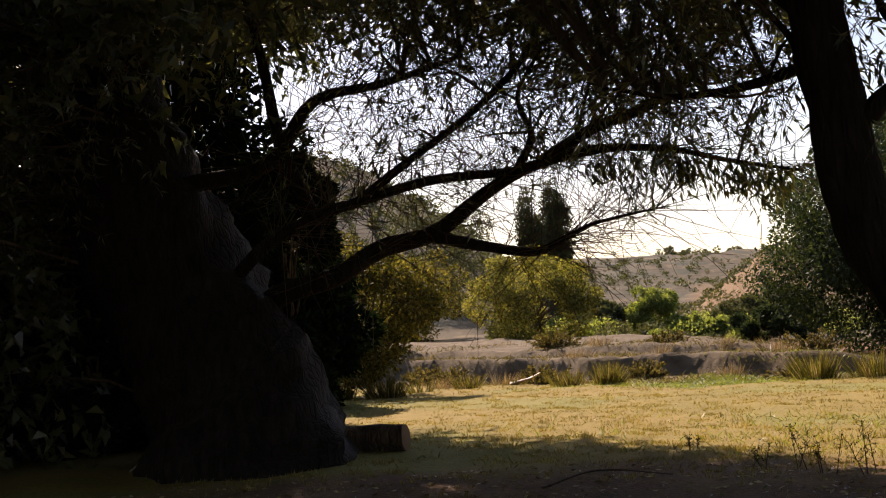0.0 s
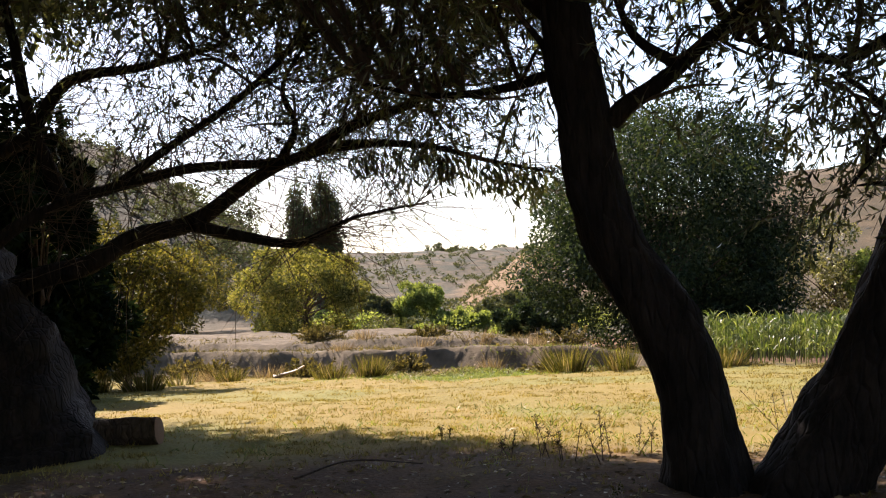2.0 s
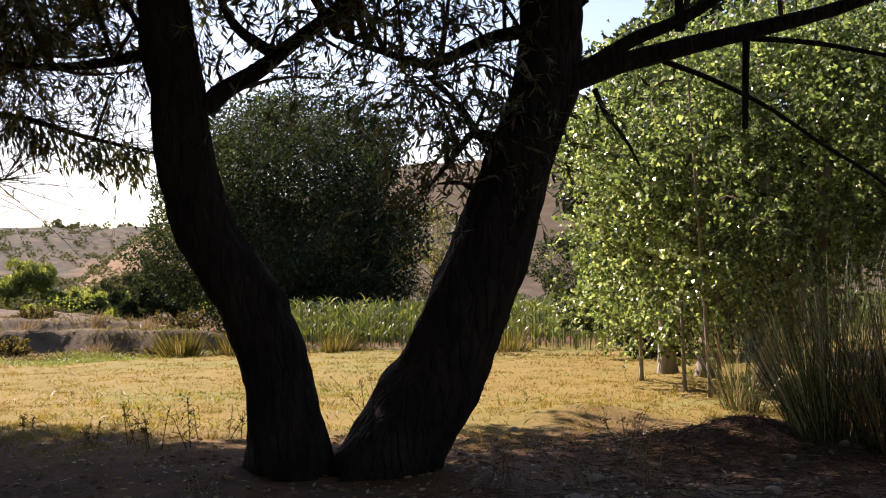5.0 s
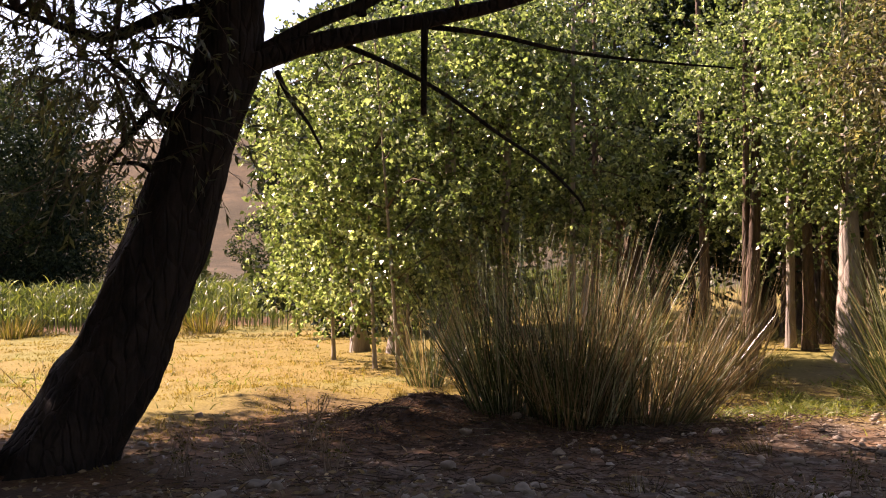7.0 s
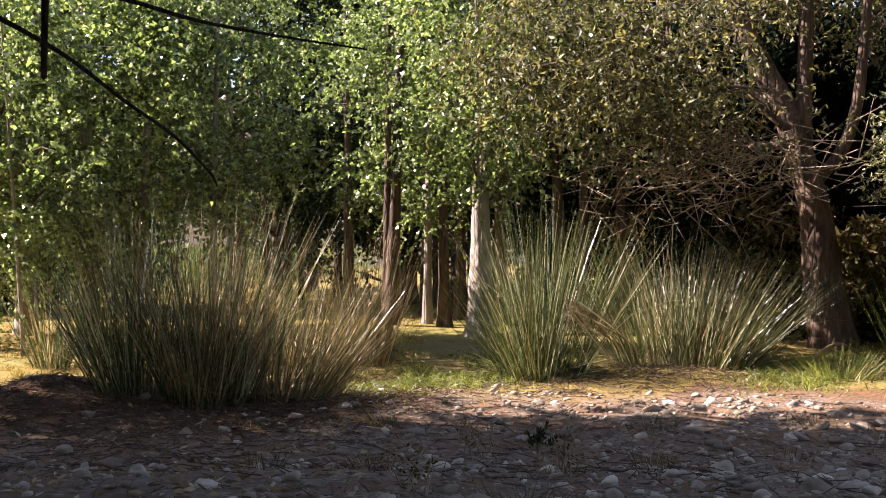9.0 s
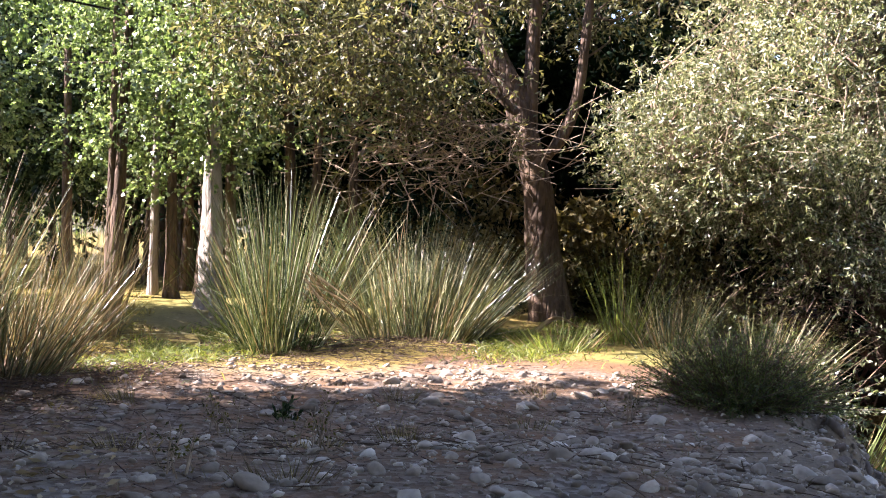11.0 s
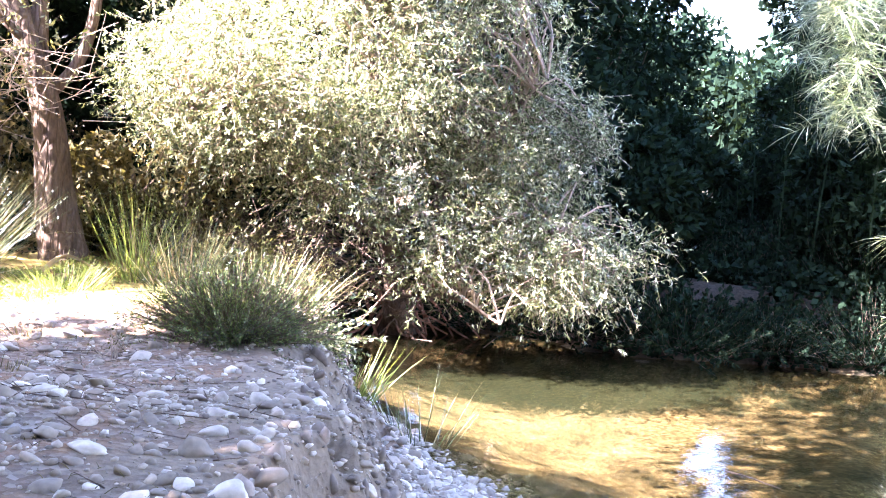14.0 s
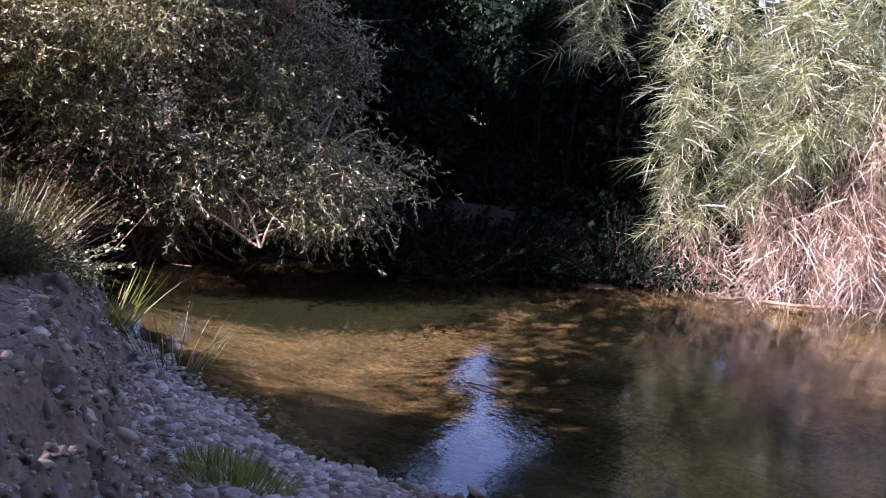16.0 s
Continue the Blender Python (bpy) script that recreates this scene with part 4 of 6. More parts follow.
def bank_tree():
    """The forked tree with brown bark and small olive leaves."""
    limbs = [
        ([(14.99, 2.29, 0.05), (14.98, 2.41, 0.81), (14.97, 2.45, 1.54), (14.94, 2.62, 2.25), (14.90, 2.87, 2.95), (14.84, 3.17, 3.57), (14.79, 3.41, 4.18), (14.76, 3.57, 4.87)], 0.215, 0.09),
        ([(14.94, 2.63, 2.32), (14.94, 2.63, 3.11), (14.95, 2.61, 3.83), (14.95, 2.60, 4.68)], 0.12, 0.07),
        ([(14.95, 2.57, 1.97), (15.01, 2.20, 2.42), (15.03, 2.02, 3.01), (15.04, 1.95, 3.74), (15.04, 1.91, 4.45)], 0.09, 0.05),
        ([(14.53, 2.67, 2.50), (14.42, 3.25, 2.46), (14.26, 3.91, 2.62), (14.04, 4.68, 2.82), (13.78, 5.40, 2.69)], 0.06, 0.015),
        ([(14.61, 2.81, 2.85), (14.48, 3.44, 3.29), (14.28, 4.23, 3.49)], 0.07, 0.02),
        ([(14.32, 2.68, 2.64), (14.19, 3.39, 3.23), (13.99, 4.21, 3.46), (13.72, 5.06, 3.48)], 0.06, 0.02),
    ]
    blobs = [((12.1, 4.8, 3.3), (0.9, 0.9, 0.75), 0.55), ((12.7, 3.8, 3.25), (0.9, 1.0, 0.7), 0.5), ((14.7, 3.6, 4.7), (1.2, 1.2, 0.6), 0.5), ((15.8, 3.0, 5.0), (1.1, 1.2, 0.7), 0.4),
             ((13.4, 3.2, 2.45), (0.7, 0.8, 0.3), 0.2), ((15.8, 1.4, 4.4), (0.9, 0.9, 0.9), 0.35)]
    root = tree_of("forked riverside tree with flaking brown bark and olive leaves", (14.9, 2.3, 0), limbs, blobs, M_OLIVE, M_TWIG, bark=M_BARK_BROWN,
                   length=0.075, width=0.026, droop=0.3, clusters=80, spread=0.32, twigs=15, leaves=10, twig_len=0.42, wood_share=0.5)
    a = np.array([12.9, 3.4, 2.15]) + rng.normal(size=(420, 3)) * [0.3, 0.75, 0.3]
    b = a + unit(rng.normal(size=a.shape) * [1, 1, 0.5]) * (0.2 + 0.5 * rng.random((len(a), 1)))
    v, f = stick_quads(a, b, 0.007, 0.002)
    tagged(part("bare_twig_tangle", v, f, M_TWIG_PALE, root), kind="stuff")


def silver_willow():
    limbs = [
        ([(17.0, -2.2, -1.1), (16.3, -2.1, -0.4), (15.4, -1.8, 0.6), (14.6, -1.5, 1.8), (14.2, -1.3, 3.2)], 0.22, 0.07),
        ([(16.0, -2.0, -0.1), (15.2, -2.6, 0.4), (14.2, -3.4, 0.8), (13.4, -3.9, 0.6)], 0.10, 0.02),
        ([(15.6, -1.9, 0.4), (14.8, -0.8, 1.0), (14.0, 0.2, 1.6), (13.5, 0.8, 2.0)], 0.10, 0.02),
        ([(15.4, -1.8, 0.6), (14.6, -2.8, 1.8), (13.8, -3.4, 2.6)], 0.09, 0.02),
        ([(16.2, -2.1, -0.3), (15.0, -2.3, -0.2), (13.9, -2.5, -0.1), (13.2, -2.9, -0.3)], 0.07, 0.015),
    ]
    blobs = [((13.9, -0.8, 2.8), (1.6, 1.8, 1.3), 1.4), ((14.5, -2.3, 3.0), (1.3, 1.4, 1.4), 1.1), ((14.3, -1.2, 4.3), (1.6, 1.7, 1.0), 0.8), ((13.8, 0.7, 2.2), (0.9, 0.9, 0.7), 0.5),
             ((14.1, -0.4, 1.8), (1.0, 1.0, 0.6), 0.6), ((14.6, -3.0, 1.4), (0.9, 0.8, 0.6), 0.6), ((14.9, -3.8, 1.8), (0.7, 0.7, 0.9), 0.4), ((14.2, -3.6, 0.5), (0.6, 0.6, 0.35), 0.24), ((13.7, -3.7, 0.15), (0.5, 0.5, 0.3), 0.10), ((13.6, -2.1, 0.25), (0.3, 0.3, 0.25), 0.06),
             ((14.0, -2.3, 0.6), (0.7, 0.8, 0.45), 0.16), ((14.0, -3.2, 0.35), (0.8, 0.8, 0.6), 0.28), ((14.4, -4.2, 0.4), (0.8, 0.7, 0.6), 0.26), ((13.9, -1.2, 1.2), (0.7, 0.7, 0.4), 0.2)]
    root = tree_of("broad willow with silver-green leaves leaning over the water", (17.0, -2.2, -1.0), limbs, blobs, M_SILVER, M_TWIG_PALE, bark=M_BARK_BROWN,
            length=0.06, width=0.0165, droop=0.3, clusters=150, spread=0.25, twigs=15, leaves=16, shell=0.25, twig_len=0.34, wood_share=0.5)
    # upper leaves added out of view to shade the wood and far bank
    foliage(root, [spline(p, 12) for p, a, b in limbs[:1]], [((14.9, -2.2, 6.5), (1.7, 1.9, 1.1), 1), ((15.5, -3.6, 7.4), (1.4, 1.4, 0.9), 0.5), ((15.2, -1.2, 7.0), (1.6, 1.6, 1.0), 0.8), ((13.7, -0.4, 5.9), (1.3, 1.3, 0.7), 0.9), ((14.7, 0.6, 6.5), (1.4, 1.3, 0.8), 0.8)], "leaf", M_TWIG_PALE, M_SILVER, 0.16, 0.06, 0.3, 60, 0.45, 14, 7, 0.2, 0.5, wood_share=0.1)
    # bare roots washed out of the bank, and brown dead twigs under the crown
    roots = []
    for k in range(34):
        s = np.array([16.9, -2.1, -0.35]) + rng.normal(size=3) * [0.15, 0.25, 0.12]
        e = np.array([16.6, -2.15, -1.06]) + rng.normal(size=3) * [0.25, 0.55, 0.04]
        roots.append(tube([s, (s + e) / 2 + rng.normal(size=3) * 0.10, e], 0.03, 0.012, 6, 8, 0.2))
    v, f = join(roots)
    tagged(part("root_tangle", v, f, M_ROOT, root, "reddish bare roots at the waterline", soft=True), kind="stuff")
    a = np.array([15.2, -1.6, 0.3]) + rng.normal(size=(700, 3)) * [0.7, 1.1, 0.4]
    b = a + unit(rng.normal(size=a.shape) * [1, 1, 0.5]) * (0.2 + 0.5 * rng.random((len(a), 1)))
    v, f = stick_quads(a, b, 0.008, 0.002)
    tagged(part("bare_twig_tangle", v, f, M_BARK_BROWN, root, "dead brown twigs under the crown"), kind="stuff")


bank_tree()
silver_willow()


def clump_crown(tree, centre, radii, clumps, leaves, leaf, material, size=0.30, shell=0.35, foot=None):
    """A crown of leafy clumps with gaps between them, held by boughs from the trunk."""
    radii, centre = np.asarray(radii, float), np.asarray(centre, float)
    least = radii.min()
    c, d = in_blob(centre, radii - size * least * 0.55, clumps, shell)
    rad = size * least * (0.55 + 0.75 * rng.random(clumps))
    c = c + rng.normal(size=c.shape) * radii * 0.08
    k = rng.choice(clumps, leaves, p=rad ** 2 / (rad ** 2).sum())
    o = unit(rng.normal(size=(leaves, 3)) + 0.5 * d[k])
    p = c[k] + o * (rad[k] * (0.45 + 0.62 * rng.random(leaves) ** 0.6))[:, None] * [1.0, 1.0, 0.8]
    s = 0.6 + 0.8 * rng.random(leaves)
    v, f = leaf_tris(p, o * 0.7 + rng.normal(size=p.shape) * 0.7 + [0, 0, -0.25], leaf * s, leaf * 0.62 * s)
    tagged(part("crown", v, f, material, tree), kind="stuff")
    if foot is not None:
        boughs = []
        for q in c[::3]:
            a = np.array([foot[0], foot[1], foot[2] + (q[2] - foot[2]) * 0.45])
            gap = np.linalg.norm(q - a)
            boughs.append(tube([a, (a + q) / 2 + rng.normal(size=3) * 0.08 * gap, q], 0.012 * least + 0.01, 0.008, 5, 6))
        v, f = join(boughs)
        tagged(part("bough_tangle", v, f, M_BARK_BROWN, tree), kind="stuff")


def far_tree(label, x, y, low, top, wide, material, clumps=60, leaves=16000, leaf=0.13, group="", category="tree", size=0.30, shell=0.35):
    """A tree in the middle distance: trunk, boughs and a crown from low to top above its foot."""
    z = ground_at(x, y)
    h = top - low
    root = thing("tree", (x, y, z), label, category, group)
    v, f = tube([(x, y, z - 0.2), (x + 0.1, y, z + low + h * 0.2), (x - 0.1, y, z + low + h * 0.62)], max(0.05, 0.026 * top), 0.03, 10, 14, 0.14, 0.2)
    part("trunk", v, f, M_BARK_BROWN, root, soft=True)
    clump_crown(root, (x, y, z + low + h / 2), (wide, wide, h / 2), clumps, leaves, leaf, material, size, shell, (x, y, z))
    return root


# beyond the meadow
far_tree("large round dense dark-green tree behind the meadow", 16.3, 38.6, -0.5, 8.7, 4.75, M_DEEP, 170, 120000, 0.14, size=0.27, shell=0.4)
far_tree("dark low tree with hanging branches by the bank", -1.85, 27.4, 0.35, 3.7, 1.85, M_BRONZE, 60, 26000, 0.10, size=0.36)
far_tree("yellowing spreading tree beyond the earth bank", 4.0, 48.4, -0.7, 3.9, 3.0, M_AUTUMN, 110, 34000, 0.12, size=0.22, shell=0.2)
for x, y, top, wide in ((5.75, 74.8, 8.6, 0.55), (6.3, 75.2, 7.4, 0.5), (7.15, 74.6, 9.4, 0.6), (7.65, 74.9, 9.9, 0.55), (8.1, 74.4, 8.8, 0.5)):
    far_tree("tall narrow dark poplar beyond the bank", x, y, 0.6, top, wide, M_SCRUB, 90, 9000, 0.15, group="tall poplars", size=0.8, shell=0.1)
for x, y, top, wide, mat, text in ((10.6, 59.0, 2.5, 1.4, M_FRESH, "fresh green small tree beyond the bank"), (8.5, 59.0, 1.7, 0.85, M_SCRUB, "grey-green shrub beyond the bank"),
                                   (12.3, 57.5, 1.35, 1.1, M_FRESH, "light green shrub beyond the bank"), (13.9, 57.0, 1.2, 1.0, M_FRESH, "light green shrub beyond the bank"),
                                   (15.6, 52.8, 1.75, 1.9, M_DEEP, "dark green round shrub beyond the bank"), (17.0, 64.0, 2.2, 1.6, M_SCRUB, "grey-green shrub beyond the bank"), (20.0, 65.0, 3.0, 2.4, M_SCRUB, "grey-green shrub beyond the bank"),
                                   (-4.0, 38.0, 4.0, 2.6, M_BRONZE, "dark tree beyond the earth bank"), (-6.5, 46.0, 5.6, 3.6, M_BRONZE, "dark tree beyond the earth bank"), (-1.5, 60.0, 4.6, 3.2, M_BRONZE, "dark tree beyond the earth bank"),
                                   (-0.6, 76.0, 7.4, 4.2, M_SCRUB, "grey-green tree under the hillside"), (23.4, 39.5, 5.3, 2.3, M_OLIVE, "olive-green tree by the maize field"),
                                   (23.6, 37.2, 3.2, 1.15, M_FRESH, "fresh green pointed shrub by the maize field"), (20.6, 45.0, 3.4, 2.2, M_SCRUB, "grey-green shrub by the maize field"),
                                   (28.5, 36.0, 4.0, 3.0, M_DEEP, "dark green tree behind the maize"), (33.0, 30.0, 6.0, 3.5, M_DEEP, "dark green tree behind the maize")):
    far_tree(text, x, y, -0.25, top, wide, mat, 44, 14000, 0.13 if y < 50 else 0.15, shell=0.2)
for x, y, top, wide in ((48.5, 362.0, 4.2, 2.6), (78.0, 357.0, 4.6, 2.8), (50.5, 362.0, 3.0, 2.2), (82.0, 356.0, 3.0, 3.0), (86.0, 355.0, 2.4, 3.0)):
    far_tree("small dark tree on the far ridge", x, y, 0.2, top, wide, M_SCRUB, 20, 1200, 0.6, group="ridge trees")
for k in range(22):
    y, a = 325 + 34 * rng.random(), radians(9.6 + 6.5 * rng.random())
    top = 1.6 + 2.6 * rng.random()
    far_tree("grey-green shrub on the far hillside", y * math.sin(a), y * math.cos(a), 0.1, top, 1.2 + 0.5 * top, M_SCRUB, 14, 700, 0.55, group="hill shrubs", category="shrub")
# the thicket round the old willow, its shade put into the leaf colour
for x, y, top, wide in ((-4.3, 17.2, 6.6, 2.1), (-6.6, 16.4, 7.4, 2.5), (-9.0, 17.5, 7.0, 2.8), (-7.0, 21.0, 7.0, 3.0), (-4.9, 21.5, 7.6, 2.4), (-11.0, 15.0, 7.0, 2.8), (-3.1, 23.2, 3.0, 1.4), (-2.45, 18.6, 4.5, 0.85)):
    far_tree("dense dark thicket tree behind the old willow", x, y, 0.0, top, wide, M_SHADE_GREEN, 60, 16000, 0.17, group="willow thicket")

# low bushes added to cover the bright ground, coloured for shade
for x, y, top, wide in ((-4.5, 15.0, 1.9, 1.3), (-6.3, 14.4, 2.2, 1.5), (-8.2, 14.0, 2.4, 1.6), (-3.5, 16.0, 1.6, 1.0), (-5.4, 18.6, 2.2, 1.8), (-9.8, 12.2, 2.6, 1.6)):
    far_tree("low dark bush in the old willow's shade", x, y, -0.15, top, wide, M_SHADE_GREEN, 40, 9000, 0.13, group="willow thicket", category="bush")


def valley_scrub():
    """Low green growth that fills the valley floor behind the bank."""
    n = 420
    x, y = -6 + 32 * rng.random(n), 50 + 30 * rng.random(n)
    keep = (x > 0.10 * y - 3) & (x < 0.40 * y) & (rng.random(n) < 0.35 + 0.4 * lump(x, y, 6, 80))
    x, y = x[keep], y[keep]
    s = (0.5 + 0.8 * rng.random(len(x)) ** 2) * (0.7 + 0.010 * (y - 50))
    c = np.stack([x, y, height(x, y) + s * 0.35], 1)
    k = np.repeat(np.arange(len(x)), 420)
    o = unit(rng.normal(size=(len(k), 3)))
    p = c[k] + o * (s[k] * (0.5 + 0.5 * rng.random(len(k))))[:, None] * [1.2, 1.2, 0.75]
    half = rng.random(len(x))[k] < 0.45
    for name, m, pick in (("valley_scrub", M_SCRUB, half), ("valley_bushes", M_FRESH, ~half)):
        v, f = leaf_tris(p[pick], o[pick] + rng.normal(size=p[pick].shape) * 0.7, 0.16, 0.10)
        tagged(part(name, v, f, m), "low green bushes on the valley floor", "scrub", kind="stuff")


valley_scrub()

# the wood behind the river and the grove, shade painted into most leaves
# a high crown added above the view to shade the trees behind
far_tree("tall tree added to shade the riverside wood", 18.2, -3.2, 3.6, 14.0, 3.7, M_SHADE_GREEN, 90, 30000, 0.2, group="riverside wood")
for x, y, top, wide, mat in ((20.5, -1.2, 11.4, 3.3, M_SHADE_GREEN), (21.2, -4.0, 8.6, 2.6, M_SHADE_GREEN), (22.8, -11.8, 7.2, 1.6, M_SHADE_GREEN), (24.5, -9.6, 2.0, 2.4, M_SHADE_GREEN), (23.6, -12.2, 2.2, 2.4, M_SHADE_GREEN), (25.0, -6.6, 3.0, 2.4, M_SHADE_GREEN), (21.6, -5.2, 7.6, 1.8, M_SHADE_GREEN), (22.4, -6.3, 8.2, 2.2, M_SHADE_GREEN), (16.9, -5.5, 2.2, 1.1, M_SHADE_GREEN), (20.0, -11.6, 9.2, 2.6, M_SHADE_GREEN), (17.5, -14.5, 7.6, 2.4, M_SHADE_GREEN), (19.5, 2.2, 11.4, 3.5, M_SHADE_GREEN), (21.5, 6.0, 9.6, 3.5, M_SHADE_GREEN),
                             (24.0, 10.0, 9.6, 3.7, M_DEEP), (24.0, 16.0, 8.6, 3.7, M_DEEP), (18.4, -4.4, 3.6, 1.8, M_SHADE_GREEN), (18.6, -6.4, 2.6, 1.6, M_SHADE_GREEN), (17.8, -0.2, 3.6, 1.8, M_SHADE_GREEN), (17.6, 4.0, 5.0, 2.0, M_SHADE_GREEN), (19.0, 6.3, 5.0, 2.0, M_SHADE_GREEN),
                             (20.0, 11.0, 8.6, 2.8, M_DEEP), (20.5, 14.5, 9.0, 3.0, M_DEEP), (17.0, 16.5, 8.6, 2.6, M_DEEP), (15.2, 17.6, 7.6, 2.0, M_DEEP), (18.4, 1.2, 6.0, 2.2, M_SHADE_GREEN), (17.0, -10.2, 3.0, 1.8, M_SHADE_GREEN)):
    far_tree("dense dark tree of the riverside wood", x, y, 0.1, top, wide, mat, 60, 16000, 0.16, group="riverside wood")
for x, y, top, wide in ((16.7, 3.4, 2.4, 1.1), (16.5, 0.9, 2.6, 1.0), (17.0, 5.2, 2.2, 1.0), (16.0, 2.2, 1.5, 0.7)):
    far_tree("drab brown undergrowth behind the riverside tree", x, y, -0.1, top, wide, M_DRAB, 40, 5000, 0.10, group="brown undergrowth", category="bush")
for x, y, top in ((50.0, -19.0, 8.4), (47.0, -23.5, 8.6), (52.0, -13.5, 12.0), (55.0, -17.0, 9.0)):
    far_tree("dark tree far behind the stream", x, y, 0.2, top, 5.0, M_SHADE_GREEN, 50, 9000, 0.42, group="riverside wood")


# unseen trees added behind the walker to block sky light
for x, y, top in ((-7.5, 6.0, 9), (-9.0, 0.5, 9), (-7.5, -5.5, 9), (-3.5, -9.5, 9), (-10.0, 11.0, 9), (-13.0, -3.0, 11), (-8.0, -12.0, 11)):
    far_tree("unseen leafy tree added to cut sky light", x, y, 1.0, top * 0.95, 3.7, M_WILLOW, 44, 8000, 0.26, group="glade trees")


# unseen high crowns added over the walker to deepen the shade
for x, y, top, wide in ((-1.5, -4.0, 11.0, 4.6), (3.6, -7.6, 11.0, 4.4), (-5.0, -1.5, 11.0, 4.6), (-2.0, -10.5, 12.0, 5.0), (-6.0, 4.5, 10.5, 4.0), (1.0, -13.5, 11.0, 4.6)):
    far_tree("unseen tall tree added overhead to cut sky light", x, y, 5.6, top, wide, M_WILLOW, 60, 10000, 0.3, group="glade trees")


# ---- rushes, cane and maize ----
def rush_clump(x, y, h, spread, n, material, label, lean=0.35, dry=0.0, group="rush clumps", width=0.0088, skew=(0.0, 0.0)):
    """Stiff stems in a few tufts that lean apart, with snapped and fallen ones at the foot."""
    z = ground_at(x, y)
    root = thing("rush_clump", (x, y, z), label, "rushes", group)
    tufts = max(3, int(9 * spread ** 0.5))
    ta, tf = rng.random(tufts) * 6.283, np.sqrt(rng.random(tufts))
    tx, ty = spread * 0.62 * tf * np.cos(ta), spread * 0.62 * tf * np.sin(ta)
    tl = np.stack([np.cos(ta) * tf * lean + skew[0], np.sin(ta) * tf * lean + skew[1]], 1) + rng.normal(size=(tufts, 2)) * 0.05
    th = 0.78 + 0.26 * rng.random(tufts)
    for name, m, count in (("green_growth", material, int(1.45 * n * (1 - dry))), ("dry_growth", M_RUSH_DRY, int(1.45 * n * dry))):
        if not count:
            continue
        k = rng.integers(0, tufts, count)
        a, f = rng.random(count) * 6.283, np.sqrt(rng.random(count))
        w = 0.10 + 0.16 * spread
        ex, ey = x + tx[k] + w * f * np.cos(a), y + ty[k] + w * f * np.sin(a)
        p = np.stack([ex, ey, height(ex, ey) - 0.03], 1)
        own = np.stack([np.cos(a), np.sin(a)], 1) * (f * 0.5 * lean)[:, None] + rng.normal(size=(count, 2)) * 0.165
        d = np.concatenate([tl[k] + own, np.ones((count, 1))], 1)
        length = h * th[k] * (0.35 + 0.72 * rng.random(count) ** 0.6)
        fallen = rng.random(count) < 0.10
        d = np.where(fallen[:, None], d * [3.5, 3.5, 0.25] + rng.normal(size=d.shape) * [0.8, 0.8, 0.1], d)
        length = np.where(fallen, length * 0.7, length)
        snap = rng.random(count) < 0.05
        v, fc = blades(p, d, length, width * (0.7 + 0.6 * rng.random(count)) * np.where(fallen, 0.5, 1.0), np.where(fallen, 0.03, 0.015 + 0.11 * rng.random(count) ** 2 + 0.55 * snap), 0.8, 4)
        tagged(part(name, v, fc, m, root), kind="stuff")
    return root


rush_clump(7.60, 6.62, 1.80, 0.50, 460, M_RUSH, "tall dark-green rush clump on a dry mound", 0.26, 0.14, skew=(0.0, 0.03))
rush_clump(8.00, 6.12, 1.92, 0.55, 520, M_RUSH, "rush clump with many straw-dry stems", 0.40, 0.38, skew=(0.05, -0.10))
rush_clump(8.45, 5.75, 1.50, 0.45, 330, M_RUSH_GOLD, "rusty brown rush clump leaning over its shadow", 0.36, 0.5, skew=(0.08, -0.12))
rush_clump(8.9, 8.9, 1.35, 0.28, 130, M_RUSH, "thin upright rush clump at the meadow's edge", 0.45, 0.25)
rush_clump(11.3, 6.7, 1.65, 0.34, 190, M_RUSH_GOLD, "tall thin straw-coloured rush clump", 0.25, 0.6)
rush_clump(10.7, 7.3, 1.45, 0.30, 110, M_RUSH_GOLD, "thin straw-coloured rush clump", 0.35, 0.5)
rush_clump(9.7, 6.4, 1.35, 0.35, 120, M_RUSH_GOLD, "thin straw-coloured rush clump", 0.35, 0.6)
rush_clump(11.15, 4.5, 1.95, 0.48, 560, M_RUSH, "tall green rush clump with a broken white stem", 0.34, 0.06)
rush_clump(12.3, 3.4, 1.72, 0.95, 1150, M_RUSH_GOLD, "wide golden-green rush clump lit by the sun", 0.62, 0.12)
rush_clump(13.3, 1.2, 1.5, 0.32, 110, M_FRESH, "fresh green sedge clump beside the riverside tree", 0.6, 0.1)
rush_clump(12.9, 0.7, 0.9, 0.5, 160, M_RUSH_GOLD, "pale sedge clump beside the riverside tree", 0.6, 0.3)
rush_clump(12.2, 1.8, 0.45, 0.4, 130, M_FRESH, "low green weed tuft on the bank", 0.8, 0.2)
for x, y, h, s, n in ((-1.4, 26.6, 0.75, 0.55, 260), (-2.4, 27.0, 0.7, 0.5, 200), (3.75, 27.4, 0.68, 0.5, 300), (3.0, 28.4, 0.55, 0.45, 160), (8.2, 25.6, 0.8, 0.6, 260), (9.3, 25.0, 0.75, 0.6, 240), (11.2, 24.0, 0.6, 0.6, 160), (14.6, 21.8, 0.7, 0.6, 160), (0.6, 29.4, 0.5, 0.5, 120), (-0.6, 28.0, 0.45, 0.5, 100)):
    rush_clump(x, y, h, s, n, M_BRONZE, "dull green rush tuft at the foot of the bank", 0.5, 0.2, "bank tufts", 0.02)
# water's edge
rush_clump(11.95, -1.2, 0.80, 0.16, 42, M_FRESH, "pale green grass tuft leaning over the water", 0.3, 0.1, "waterside tufts", 0.016, (0.0, -0.45))
